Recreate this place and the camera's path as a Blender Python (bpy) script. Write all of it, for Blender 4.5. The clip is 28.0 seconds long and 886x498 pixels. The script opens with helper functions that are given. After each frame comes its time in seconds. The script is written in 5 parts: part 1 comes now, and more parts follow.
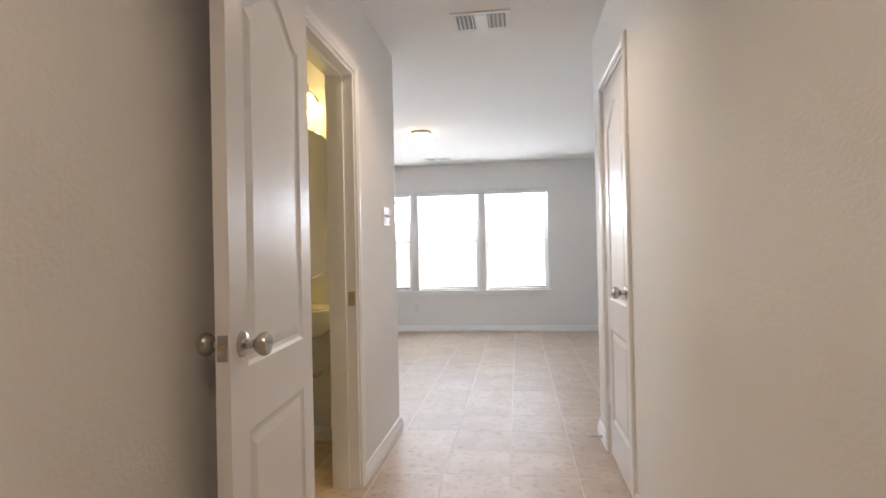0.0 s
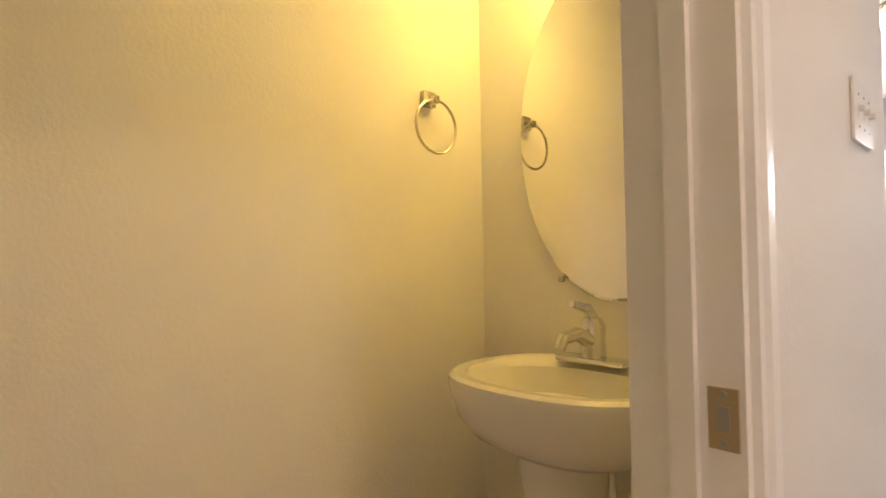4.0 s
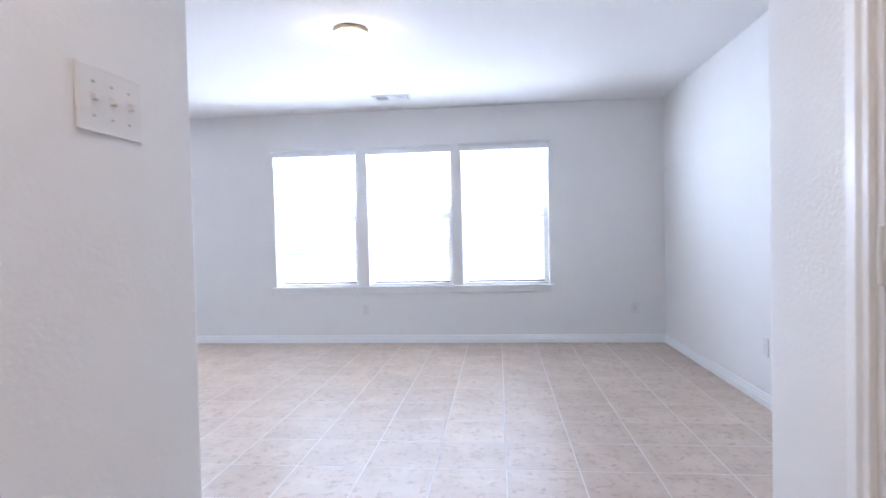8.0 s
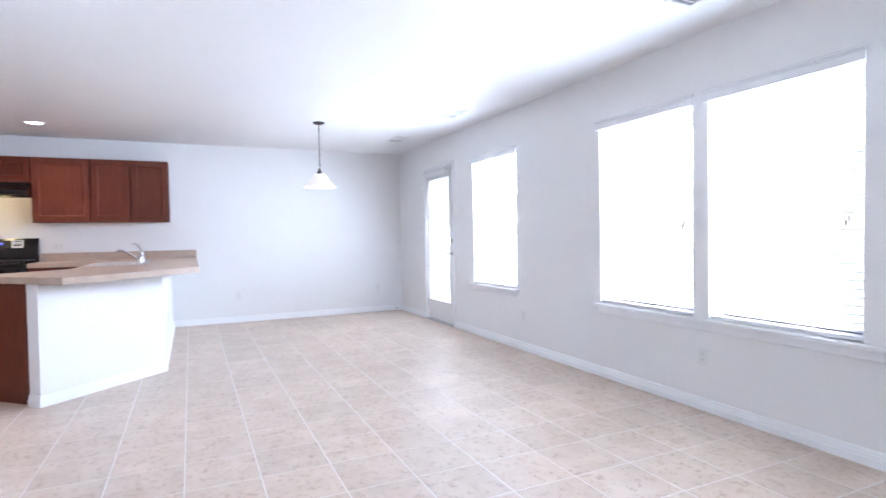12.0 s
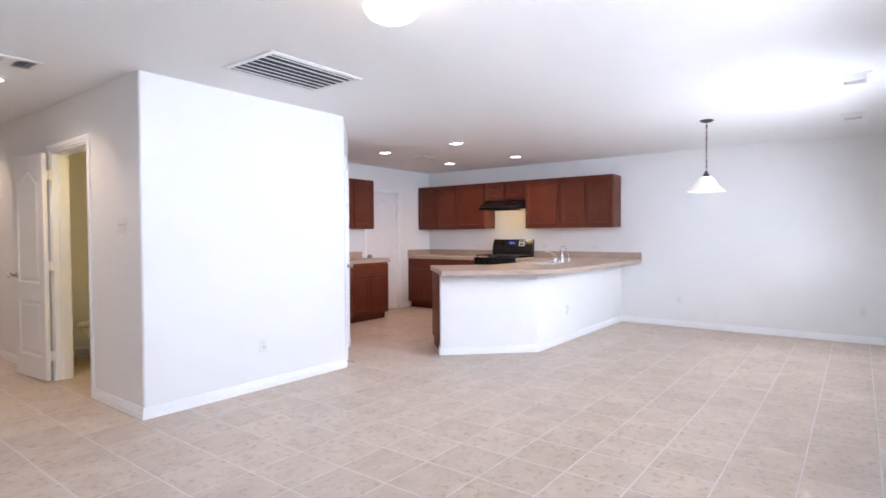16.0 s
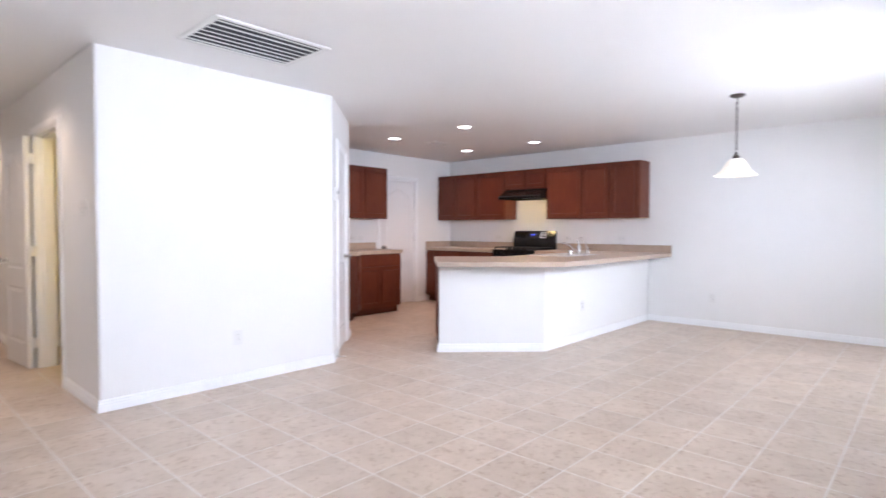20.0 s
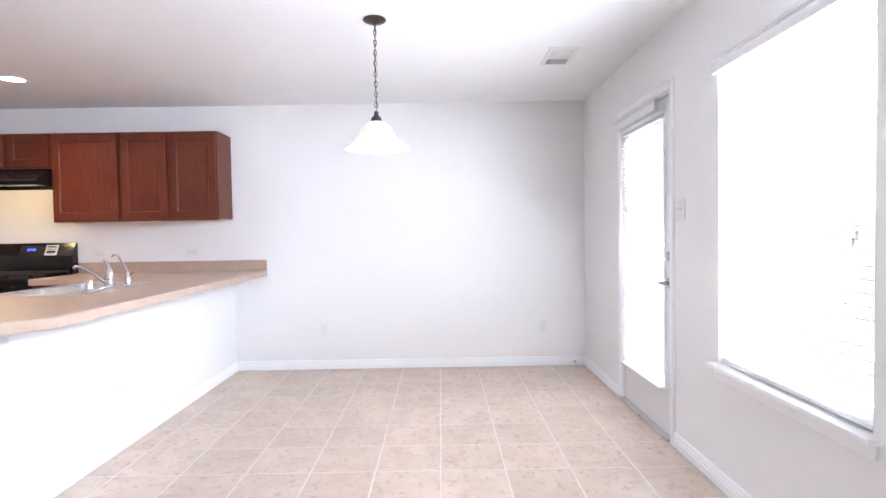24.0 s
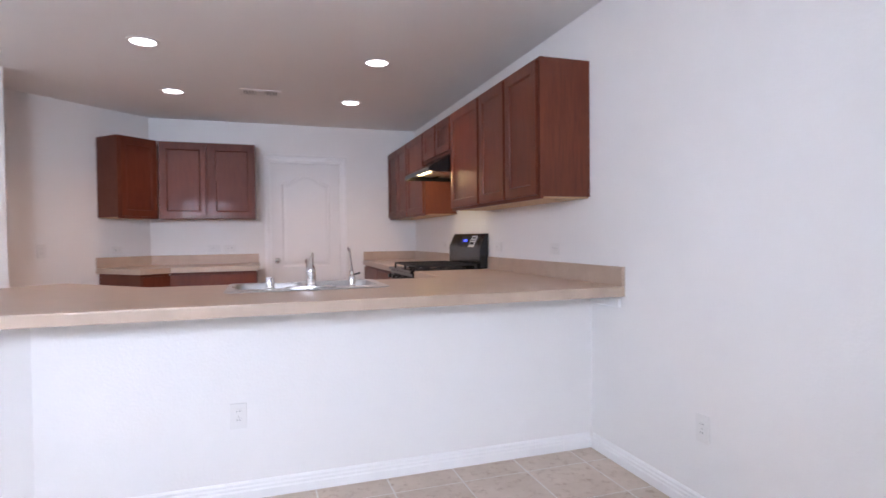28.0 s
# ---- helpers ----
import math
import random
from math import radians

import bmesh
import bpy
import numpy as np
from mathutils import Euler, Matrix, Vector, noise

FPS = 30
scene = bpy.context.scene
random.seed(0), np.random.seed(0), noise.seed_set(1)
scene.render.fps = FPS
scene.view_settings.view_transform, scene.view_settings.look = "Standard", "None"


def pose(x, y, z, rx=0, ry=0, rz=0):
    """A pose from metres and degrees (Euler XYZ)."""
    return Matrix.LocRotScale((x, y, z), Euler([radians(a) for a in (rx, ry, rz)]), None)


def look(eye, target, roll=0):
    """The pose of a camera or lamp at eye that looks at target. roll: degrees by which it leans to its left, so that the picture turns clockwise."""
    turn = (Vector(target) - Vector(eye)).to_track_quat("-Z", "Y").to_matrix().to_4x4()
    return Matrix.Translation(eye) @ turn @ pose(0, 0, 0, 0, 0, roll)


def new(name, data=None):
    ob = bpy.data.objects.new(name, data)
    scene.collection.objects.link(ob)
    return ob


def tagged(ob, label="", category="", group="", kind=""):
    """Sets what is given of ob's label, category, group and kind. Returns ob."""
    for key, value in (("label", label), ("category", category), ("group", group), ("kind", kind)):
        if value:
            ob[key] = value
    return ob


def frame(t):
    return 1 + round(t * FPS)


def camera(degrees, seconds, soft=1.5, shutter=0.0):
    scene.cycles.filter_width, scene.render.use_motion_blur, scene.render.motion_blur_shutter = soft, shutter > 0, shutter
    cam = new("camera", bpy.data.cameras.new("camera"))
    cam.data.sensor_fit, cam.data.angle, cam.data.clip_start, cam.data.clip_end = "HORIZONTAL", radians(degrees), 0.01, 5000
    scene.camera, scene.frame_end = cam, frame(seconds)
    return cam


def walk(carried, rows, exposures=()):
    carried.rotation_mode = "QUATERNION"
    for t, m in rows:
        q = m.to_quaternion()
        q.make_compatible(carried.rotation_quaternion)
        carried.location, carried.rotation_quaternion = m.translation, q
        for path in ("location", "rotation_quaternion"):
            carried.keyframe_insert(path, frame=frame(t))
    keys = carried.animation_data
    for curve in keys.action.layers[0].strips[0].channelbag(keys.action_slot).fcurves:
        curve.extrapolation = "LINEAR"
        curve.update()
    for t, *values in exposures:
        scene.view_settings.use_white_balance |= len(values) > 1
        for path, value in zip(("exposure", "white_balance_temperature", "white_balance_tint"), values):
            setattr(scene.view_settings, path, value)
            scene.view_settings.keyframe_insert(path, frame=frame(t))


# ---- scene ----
cam = camera(78.3, 28.0, shutter=0.3)
# seconds, eye, target, roll
PATH = [
    (0, (0.207, 0.47, 1.139), (-0.062, 2.452, 1.156), -1.22),
    (0.5, (0.25, 0.794, 1.138), (-0.246, 2.732, 1.152), -0.97),
    (1, (0.251, 1.092, 1.143), (-0.483, 2.952, 1.158), -1),
    (1.5, (0.208, 1.386, 1.152), (-0.678, 3.179, 1.166), -0.74),
    (2, (0.13, 1.673, 1.142), (-0.893, 3.392, 1.154), -0.67),
    (2.5, (-0.013, 1.959, 1.132), (-1.254, 3.527, 1.153), -0.89),
    (3, (-0.233, 2.247, 1.118), (-1.626, 3.682, 1.13), -0.77),
    (3.5, (-0.4, 2.42, 1.1), (-1.867, 3.779, 1.142), -1),
    (5.5, (0.026, 2.230, 1.155), (-1.264, 3.758, 1.178), -0.63),
    (6, (0.173, 2.143, 1.151), (-0.837, 3.869, 1.169), -0.82),
    (6.5, (0.234, 2.130, 1.137), (-0.459, 4.006, 1.149), -1.46),
    (7, (0.230, 2.212, 1.123), (-0.200, 4.165, 1.107), -1.50),
    (7.5, (0.142, 2.448, 1.126), (-0.113, 4.431, 1.084), -1.38),
    (8, (0.132, 2.751, 1.115), (-0.070, 4.740, 1.067), -1.29),
    (8.5, (0.15, 3.19, 1.155), (-0.149, 5.166, 1.087), -1.2),
    (9, (0.24, 3.585, 1.155), (-0.355, 5.493, 1.085), -1.11),
    (9.5, (0.354, 3.98, 1.118), (-0.465, 5.804, 1.058), -1.03),
    (10, (0.475, 4.335, 1.1), (-0.646, 5.991, 1.048), -0.89),
    (10.5, (0.641, 4.632, 1.116), (-0.658, 6.153, 1.068), -0.77),
    (11, (0.857, 4.867, 1.147), (-0.636, 6.197, 1.087), -1.11),
    (11.5, (1.058, 5.105, 1.168), (-0.602, 6.219, 1.106), -1.13),
    (12, (1.217, 5.379, 1.176), (-0.597, 6.219, 1.122), -0.97),
    (12.5, (1.299, 5.665, 1.181), (-0.631, 6.188, 1.13), -0.88),
    (13, (1.286, 5.984, 1.183), (-0.697, 6.24, 1.132), -0.61),
    (13.5, (1.241, 6.329, 1.188), (-0.755, 6.219, 1.141), -0.44),
    (15.5, (1.107, 7.783, 1.26), (-0.599, 6.74, 1.205), -0.22),
    (16, (1.16, 7.945, 1.288), (-0.428, 6.73, 1.237), -0.25),
    (16.5, (1.21, 8.046, 1.306), (-0.279, 6.711, 1.261), -0.23),
    (17, (1.243, 8.084, 1.312), (-0.154, 6.654, 1.264), -0.1),
    (17.5, (1.231, 8.103, 1.298), (-0.145, 6.652, 1.248), -0.06),
    (18, (1.122, 8.098, 1.272), (-0.239, 6.634, 1.221), -0.07),
    (18.5, (0.918, 8.081, 1.253), (-0.363, 6.546, 1.19), -0.22),
    (19, (0.746, 8.098, 1.275), (-0.451, 6.497, 1.21), -0.2),
    (19.5, (0.679, 8.108, 1.248), (-0.535, 6.519, 1.187), -0.27),
    (20, (0.535, 8.077, 1.228), (-0.94, 6.729, 1.157), 0.15),
    (20.5, (0.242, 7.941, 1.195), (-1.477, 6.921, 1.136), -0.05),
    (21, (-0.097, 7.738, 1.173), (-1.958, 7.007, 1.115), -0.3),
    (21.5, (-0.445, 7.519, 1.186), (-2.386, 7.038, 1.129), -0.4),
    (22, (-0.827, 7.315, 1.212), (-2.805, 7.026, 1.154), -0.37),
    (22.5, (-1.203, 7.088, 1.262), (-3.199, 6.977, 1.186), -0.75),
    (24.5, (-2.043, 7.046, 1.238), (-4.042, 7.058, 1.177), -0.91),
    (25, (-2.379, 7.24, 1.212), (-4.374, 7.125, 1.149), -1.02),
    (25.5, (-2.768, 7.428, 1.183), (-4.712, 6.959, 1.123), -1),
    (26, (-3.204, 7.637, 1.189), (-5.028, 6.819, 1.125), -0.79),
    (26.5, (-3.703, 7.763, 1.186), (-5.309, 6.572, 1.128), -1.07),
    (27, (-4.185, 7.791, 1.177), (-5.543, 6.324, 1.132), -0.96),
    (27.5, (-4.652, 7.795, 1.179), (-5.695, 6.089, 1.135), -0.82),
    (28, (-5.098, 7.769, 1.188), (-5.73, 5.872, 1.143), -0.61),
]
# seconds, stops, kelvin, tint of the hand-held camera's automatic picture
EXPOSURES = [(0.0, 1.48, 6400, 14), (1.0, 1.50, 6450, 13), (2.0, 1.67, 6750, 15), (3.0, 1.66, 7650, 20), (5.0, 1.78, 6400, 20), (6.0, 1.68, 5650, 19), (7.0, 1.65, 5450, 18), (8.0, 1.73, 5400, 17),
             (9.5, 1.92, 5350, 15), (11.0, 1.98, 5400, 16), (13.0, 1.88, 5600, 17), (16.0, 1.71, 5900, 19), (19.0, 1.69, 6000, 19), (22.0, 2.02, 6000, 19), (25.0, 2.08, 6050, 20), (26.0, 2.06, 6100, 21), (27.0, 1.66, 6050, 22), (28.0, 1.44, 6000, 22)]
walk(cam, [(t, look(eye, target, roll)) for t, eye, target, roll in PATH], EXPOSURES)

# ---- plan, in metres ----
H = 2.44                                   # ceiling
XW, XE, YN = -6.845, 1.79, 8.385            # west, east and north walls of the living space
HW, HE, YF = -0.575, 0.70, -0.70           # hall: west wall, east wall, front wall
WT = 0.135                                  # thickness of the powder-room wall
YB = 3.968                                 # living-room faces beside the hall
P1, P2, P3, P4 = (-2.46, YB), (-3.36, 3.055), (-2.91, 2.605), (-4.015, 1.50)   # pantry corner, fridge recess, kitchen corner
YS = 1.50                                  # kitchen south wall
BW, BN, BS = -1.58, 3.72, 1.30             # powder room: west, north, south walls
BD0, BD1 = 2.24, 3.06                      # powder-room doorway along the hall
ED0, ED1 = 2.98, 3.63                      # hall closet doorway
FD0, FD1 = -0.475, 0.435                   # front doorway
KD0, KD1 = -5.97, -5.19                    # kitchen doorway
PD0, PD1 = -5.80, -4.965                    # patio doorway
WIN = [(-2.245, -1.345), (-1.23, -0.34), (-0.235, 0.652), (-4.42, -3.48)]
WZ0, WZ1 = 0.60, 2.03
TILE, TX0, TY0 = 0.342, 0.15, 3.61

# ---- light ----
SUN_ELEV, SUN_ROT = radians(44.5), radians(30)
world = bpy.data.worlds.new("sky")
scene.world = world
world.use_nodes = True
wn = world.node_tree.nodes
sky = wn.new("ShaderNodeTexSky")
sky.sky_type, sky.sun_disc, sky.sun_elevation, sky.sun_rotation = "NISHITA", False, SUN_ELEV, SUN_ROT
world.node_tree.links.new(sky.outputs[0], wn["Background"].inputs[0])
wn["Background"].inputs[1].default_value = 0.12


def lamp(name, kind, m, energy, color=(1, 1, 1), **extra):
    d = bpy.data.lights.new(name, kind)
    d.energy, d.color = energy, color
    if "size" in extra:
        d.shape, d.size, d.size_y = "RECTANGLE", extra["size"][0], extra["size"][1]
    if "radius" in extra:
        d.shadow_soft_size = extra["radius"]
    if "spot" in extra:
        d.spot_size, d.spot_blend = radians(extra["spot"]), 0.6
    ob = new(name, d)
    ob.matrix_world = m
    return ob


sun_from = Vector((0.5, 0.866, 0.983))
s = lamp("sun", "SUN", look(sun_from * 20, (0, 0, 0)), 5.0, (1, 0.97, 0.93))
s.data.angle = radians(0.3)
WINDOW_POWER, SKYLIGHT = 21.5, (0.80, 0.90, 1.0)
for (a, b), k in zip(WIN, (0.55, 0.51, 0.50, 1.50)):
    lamp("window_light", "AREA", look(((a + b) / 2, YN + 0.165, 1.80), ((a + b) / 2, YN - 2.2, 0.30)), WINDOW_POWER * k * (b - a), SKYLIGHT, size=(b - a - 0.01, 0.44))
lamp("window_light", "AREA", look(((PD0 + PD1) / 2, YN + 0.062, 1.25), ((PD0 + PD1) / 2, YN - 1.3, 0.0)), WINDOW_POWER * 0.27, SKYLIGHT, size=(0.56, 1.2))

# ---- materials ----


def mat(name, color, rough=0.5, metal=0.0, vary=0.06, scale=6.0, bump=0.0, bscale=120.0, color2=None, spread=0.5, coat=0.0, rvary=0.1, per_object=0.0):
    """A surface with large and fine variation of its colour, gloss and relief."""
    m = bpy.data.materials.new(name)
    m.use_nodes = True
    t, n = m.node_tree, m.node_tree.nodes
    b = n["Principled BSDF"]
    b.inputs["Roughness"].default_value, b.inputs["Metallic"].default_value = rough, metal
    b.inputs["Coat Weight"].default_value = coat
    co = n.new("ShaderNodeTexCoord")
    big, fine = n.new("ShaderNodeTexNoise"), n.new("ShaderNodeTexNoise")
    big.inputs["Scale"].default_value, big.inputs["Detail"].default_value = scale, 4
    fine.inputs["Scale"].default_value, fine.inputs["Detail"].default_value = bscale, 3
    t.links.new(co.outputs["Object"], big.inputs["Vector"])
    t.links.new(co.outputs["Object"], fine.inputs["Vector"])
    ramp = n.new("ShaderNodeValToRGB")
    c1 = tuple(color)
    c2 = tuple(color2) if color2 else tuple(min(1, c * (1 + vary)) for c in color)
    c0 = c1 if color2 else tuple(c * (1 - vary) for c in color)
    ramp.color_ramp.elements[0].position, ramp.color_ramp.elements[1].position = 0.5 - spread / 2, 0.5 + spread / 2
    ramp.color_ramp.elements[0].color, ramp.color_ramp.elements[1].color = (*c0, 1), (*c2, 1)
    t.links.new(big.outputs["Fac"], ramp.inputs["Fac"])
    out = ramp.outputs["Color"]
    if per_object:
        info, hsv, mp = n.new("ShaderNodeObjectInfo"), n.new("ShaderNodeHueSaturation"), n.new("ShaderNodeMapRange")
        mp.inputs["To Min"].default_value, mp.inputs["To Max"].default_value = 1 - per_object, 1 + per_object
        t.links.new(info.outputs["Random"], mp.inputs["Value"])
        t.links.new(mp.outputs["Result"], hsv.inputs["Value"])
        t.links.new(out, hsv.inputs["Color"])
        out = hsv.outputs["Color"]
    t.links.new(out, b.inputs["Base Color"])
    rr = n.new("ShaderNodeMapRange")
    rr.inputs["To Min"].default_value, rr.inputs["To Max"].default_value = max(0.02, rough * (1 - rvary)), min(1, rough * (1 + rvary))
    t.links.new(big.outputs["Fac"], rr.inputs["Value"])
    t.links.new(rr.outputs["Result"], b.inputs["Roughness"])
    if bump:
        bp = n.new("ShaderNodeBump")
        bp.inputs["Strength"].default_value, bp.inputs["Distance"].default_value = 1.0, bump
        t.links.new(fine.outputs["Fac"], bp.inputs["Height"])
        t.links.new(bp.outputs["Normal"], b.inputs["Normal"])
    return m


def wood(name, dark, light, rough, scale=3.0, axis=2, coat=0.2):
    """Stained wood with long streaks of grain along one axis."""
    m = mat(name, light, rough, color2=light, bump=0.0, coat=coat)
    t, n = m.node_tree, m.node_tree.nodes
    b = n["Principled BSDF"]
    co, mp = n.new("ShaderNodeTexCoord"), n.new("ShaderNodeMapping")
    stretch = [22.0, 22.0, 22.0]
    stretch[axis] = 1.6
    mp.inputs["Scale"].default_value = stretch
    noise_a, noise_b = n.new("ShaderNodeTexNoise"), n.new("ShaderNodeTexNoise")
    noise_a.inputs["Scale"].default_value, noise_a.inputs["Detail"].default_value, noise_a.inputs["Distortion"].default_value = scale, 6, 0.6
    noise_b.inputs["Scale"].default_value, noise_b.inputs["Detail"].default_value = 2.2, 3
    t.links.new(co.outputs["Object"], mp.inputs["Vector"])
    t.links.new(mp.outputs["Vector"], noise_a.inputs["Vector"])
    t.links.new(co.outputs["Object"], noise_b.inputs["Vector"])
    mix = n.new("ShaderNodeMath")
    mix.operation = "ADD"
    half = n.new("ShaderNodeMath")
    half.operation, half.inputs[1].default_value = "MULTIPLY", 0.5
    t.links.new(noise_a.outputs["Fac"], mix.inputs[0])
    t.links.new(noise_b.outputs["Fac"], mix.inputs[1])
    t.links.new(mix.outputs[0], half.inputs[0])
    ramp = n.new("ShaderNodeValToRGB")
    ramp.color_ramp.elements[0].position, ramp.color_ramp.elements[1].position = 0.34, 0.64
    ramp.color_ramp.elements[0].color, ramp.color_ramp.elements[1].color = (*dark, 1), (*light, 1)
    t.links.new(half.outputs[0], ramp.inputs["Fac"])
    info, hsv, rng = n.new("ShaderNodeObjectInfo"), n.new("ShaderNodeHueSaturation"), n.new("ShaderNodeMapRange")
    rng.inputs["To Min"].default_value, rng.inputs["To Max"].default_value = 0.9, 1.1
    t.links.new(info.outputs["Random"], rng.inputs["Value"])
    t.links.new(rng.outputs["Result"], hsv.inputs["Value"])
    t.links.new(ramp.outputs["Color"], hsv.inputs["Color"])
    t.links.new(hsv.outputs["Color"], b.inputs["Base Color"])
    bp = n.new("ShaderNodeBump")
    bp.inputs["Strength"].default_value, bp.inputs["Distance"].default_value = 0.5, 0.0006
    t.links.new(noise_a.outputs["Fac"], bp.inputs["Height"])
    t.links.new(bp.outputs["Normal"], b.inputs["Normal"])
    return m


def glow(name, color, strength):
    m = bpy.data.materials.new(name)
    m.use_nodes = True
    b = m.node_tree.nodes["Principled BSDF"]
    b.inputs["Base Color"].default_value = (*color, 1)
    b.inputs["Emission Color"].default_value, b.inputs["Emission Strength"].default_value = (*color, 1), strength
    return m


M_WALL = mat("wall_paint", (0.85, 0.841, 0.826), 0.75, vary=0.012, scale=1.5, bump=0.0010, bscale=100)
M_CEIL = mat("ceiling_paint", (0.86, 0.852, 0.84), 0.85, vary=0.012, scale=1.2, bump=0.0010, bscale=90)
M_TRIM = mat("trim_enamel", (0.91, 0.91, 0.91), 0.32, vary=0.015, scale=4, bump=0.0002, bscale=200)
M_DOOR = mat("door_enamel", (0.82, 0.81, 0.805), 0.36, vary=0.015, scale=3, bump=0.0004, bscale=160)
M_GROUT = mat("grout", (0.74, 0.70, 0.66), 0.85, vary=0.08, scale=9, bump=0.0008, bscale=300)
M_CAB = wood("cherry_cabinet", (0.092, 0.020, 0.009), (0.160, 0.037, 0.015), 0.44, coat=0.05)
M_CABSIDE = wood("cherry_panel", (0.100, 0.024, 0.011), (0.162, 0.040, 0.017), 0.48, coat=0.05)
for cab in (M_CAB, M_CABSIDE):
    cab.node_tree.nodes["Principled BSDF"].inputs["Specular IOR Level"].default_value = 0.32
M_CABIN = mat("cabinet_underside", (0.50, 0.33, 0.17), 0.6, scale=14)
M_FRONT = wood("dark_door_stain", (0.010, 0.006, 0.007), (0.024, 0.014, 0.014), 0.5)
M_CTR = mat("beige_laminate", (0.43, 0.325, 0.245), 0.33, color2=(0.53, 0.41, 0.32), scale=9, spread=0.6, bump=0.0002, bscale=220)
M_CHROME = mat("chrome", (0.75, 0.75, 0.76), 0.12, 1.0, vary=0.03, rvary=0.3)
M_NICKEL = mat("satin_nickel", (0.52, 0.50, 0.47), 0.27, 1.0, vary=0.05, rvary=0.3)
M_STEEL = mat("stainless_steel", (0.62, 0.62, 0.62), 0.28, 1.0, vary=0.05, bump=0.0001, bscale=300)
M_BRONZE = mat("dark_bronze", (0.09, 0.07, 0.06), 0.4, 0.8, vary=0.2)
M_BRASS = mat("antique_brass", (0.55, 0.45, 0.31), 0.35, 0.9, vary=0.1)
M_BLACK = mat("black_enamel", (0.010, 0.010, 0.011), 0.18, vary=0.1, rvary=0.2)
M_IRON = mat("cast_iron", (0.014, 0.014, 0.014), 0.6, vary=0.2, bump=0.0005, bscale=250)
M_PLASTIC = mat("white_plastic", (0.80, 0.79, 0.77), 0.4, vary=0.01)
M_DARK = mat("dark_gap", (0.02, 0.02, 0.02), 0.9, vary=0.1)
M_CERAM = mat("white_porcelain", (0.80, 0.79, 0.75), 0.1, vary=0.01, coat=0.5)
M_SLAT = mat("blind_slat", (0.84, 0.84, 0.83), 0.45, vary=0.01)
sl_nodes = M_SLAT.node_tree.nodes
sheer, blend = sl_nodes.new("ShaderNodeBsdfTranslucent"), sl_nodes.new("ShaderNodeMixShader")
sheer.inputs["Color"].default_value, blend.inputs[0].default_value = (0.92, 0.92, 0.90, 1), 0.20
M_SLAT.node_tree.links.new(sl_nodes["Principled BSDF"].outputs[0], blend.inputs[1])
M_SLAT.node_tree.links.new(sheer.outputs[0], blend.inputs[2])
M_SLAT.node_tree.links.new(blend.outputs[0], sl_nodes["Material Output"].inputs[0])
M_VINYL = mat("vinyl_frame", (0.82, 0.82, 0.82), 0.4, vary=0.01)
M_GRILLE = mat("grille_enamel", (0.78, 0.77, 0.75), 0.4, vary=0.02)
# near-black: painted shade inside the return grille, also small dark parts
M_DARKTONE = mat("recess_shade_and_dark_parts", (0.07, 0.07, 0.075), 0.8, vary=0.15)
# grey that paints the shade behind the register vanes
M_VENTSHADE = mat("vent_shade_grey", (0.36, 0.36, 0.38), 0.8, vary=0.15)
M_PAPER = mat("white_label", (0.75, 0.75, 0.74), 0.6, vary=0.03)
M_SCREW = mat("screw", (0.45, 0.44, 0.42), 0.35, 0.9)
M_GROUND = mat("pale_ground", (0.30, 0.29, 0.24), 0.9, color2=(0.20, 0.22, 0.14), scale=0.6, spread=0.4, bump=0.01, bscale=30)
M_SHADE = glow("lit_glass_shade", (1.0, 0.95, 0.86), 0.12)
sn = M_SHADE.node_tree.nodes
swirl, tone = sn.new("ShaderNodeTexNoise"), sn.new("ShaderNodeValToRGB")
swirl.inputs["Scale"].default_value, swirl.inputs["Detail"].default_value, swirl.inputs["Distortion"].default_value = 9.0, 4, 2.5
tone.color_ramp.elements[0].position, tone.color_ramp.elements[1].position = 0.38, 0.62
tone.color_ramp.elements[0].color, tone.color_ramp.elements[1].color = (0.70, 0.62, 0.50, 1), (0.84, 0.79, 0.70, 1)
M_SHADE.node_tree.links.new(swirl.outputs["Fac"], tone.inputs["Fac"])
for socket in ("Base Color", "Emission Color"):
    M_SHADE.node_tree.links.new(tone.outputs["Color"], sn["Principled BSDF"].inputs[socket])
M_FLUSH = glow("lit_flush_glass", (1.0, 0.94, 0.82), 1.6)
M_CAN = glow("lit_downlight", (1.0, 0.96, 0.92), 3.0)
M_VANITY = glow("lit_vanity_glass", (1.0, 0.80, 0.38), 3.5)
M_HOODL = glow("lit_hood_lens", (1.0, 0.80, 0.42), 3.0)
M_BLUE = glow("blue_digits", (0.06, 0.10, 1.0), 0.75)
M_MIRROR = bpy.data.materials.new("mirror_silver")
M_MIRROR.use_nodes = True
mb = M_MIRROR.node_tree.nodes["Principled BSDF"]
mb.inputs["Base Color"].default_value, mb.inputs["Metallic"].default_value, mb.inputs["Roughness"].default_value = (0.9, 0.9, 0.88, 1), 1.0, 0.01
M_GLASS = bpy.data.materials.new("clear_glass")
M_GLASS.use_nodes = True
gb = M_GLASS.node_tree.nodes["Principled BSDF"]
gb.inputs["Base Color"].default_value, gb.inputs["Roughness"].default_value = (0.97, 0.99, 0.98, 1), 0.0
gb.inputs["Transmission Weight"].default_value, gb.inputs["IOR"].default_value = 1.0, 1.45


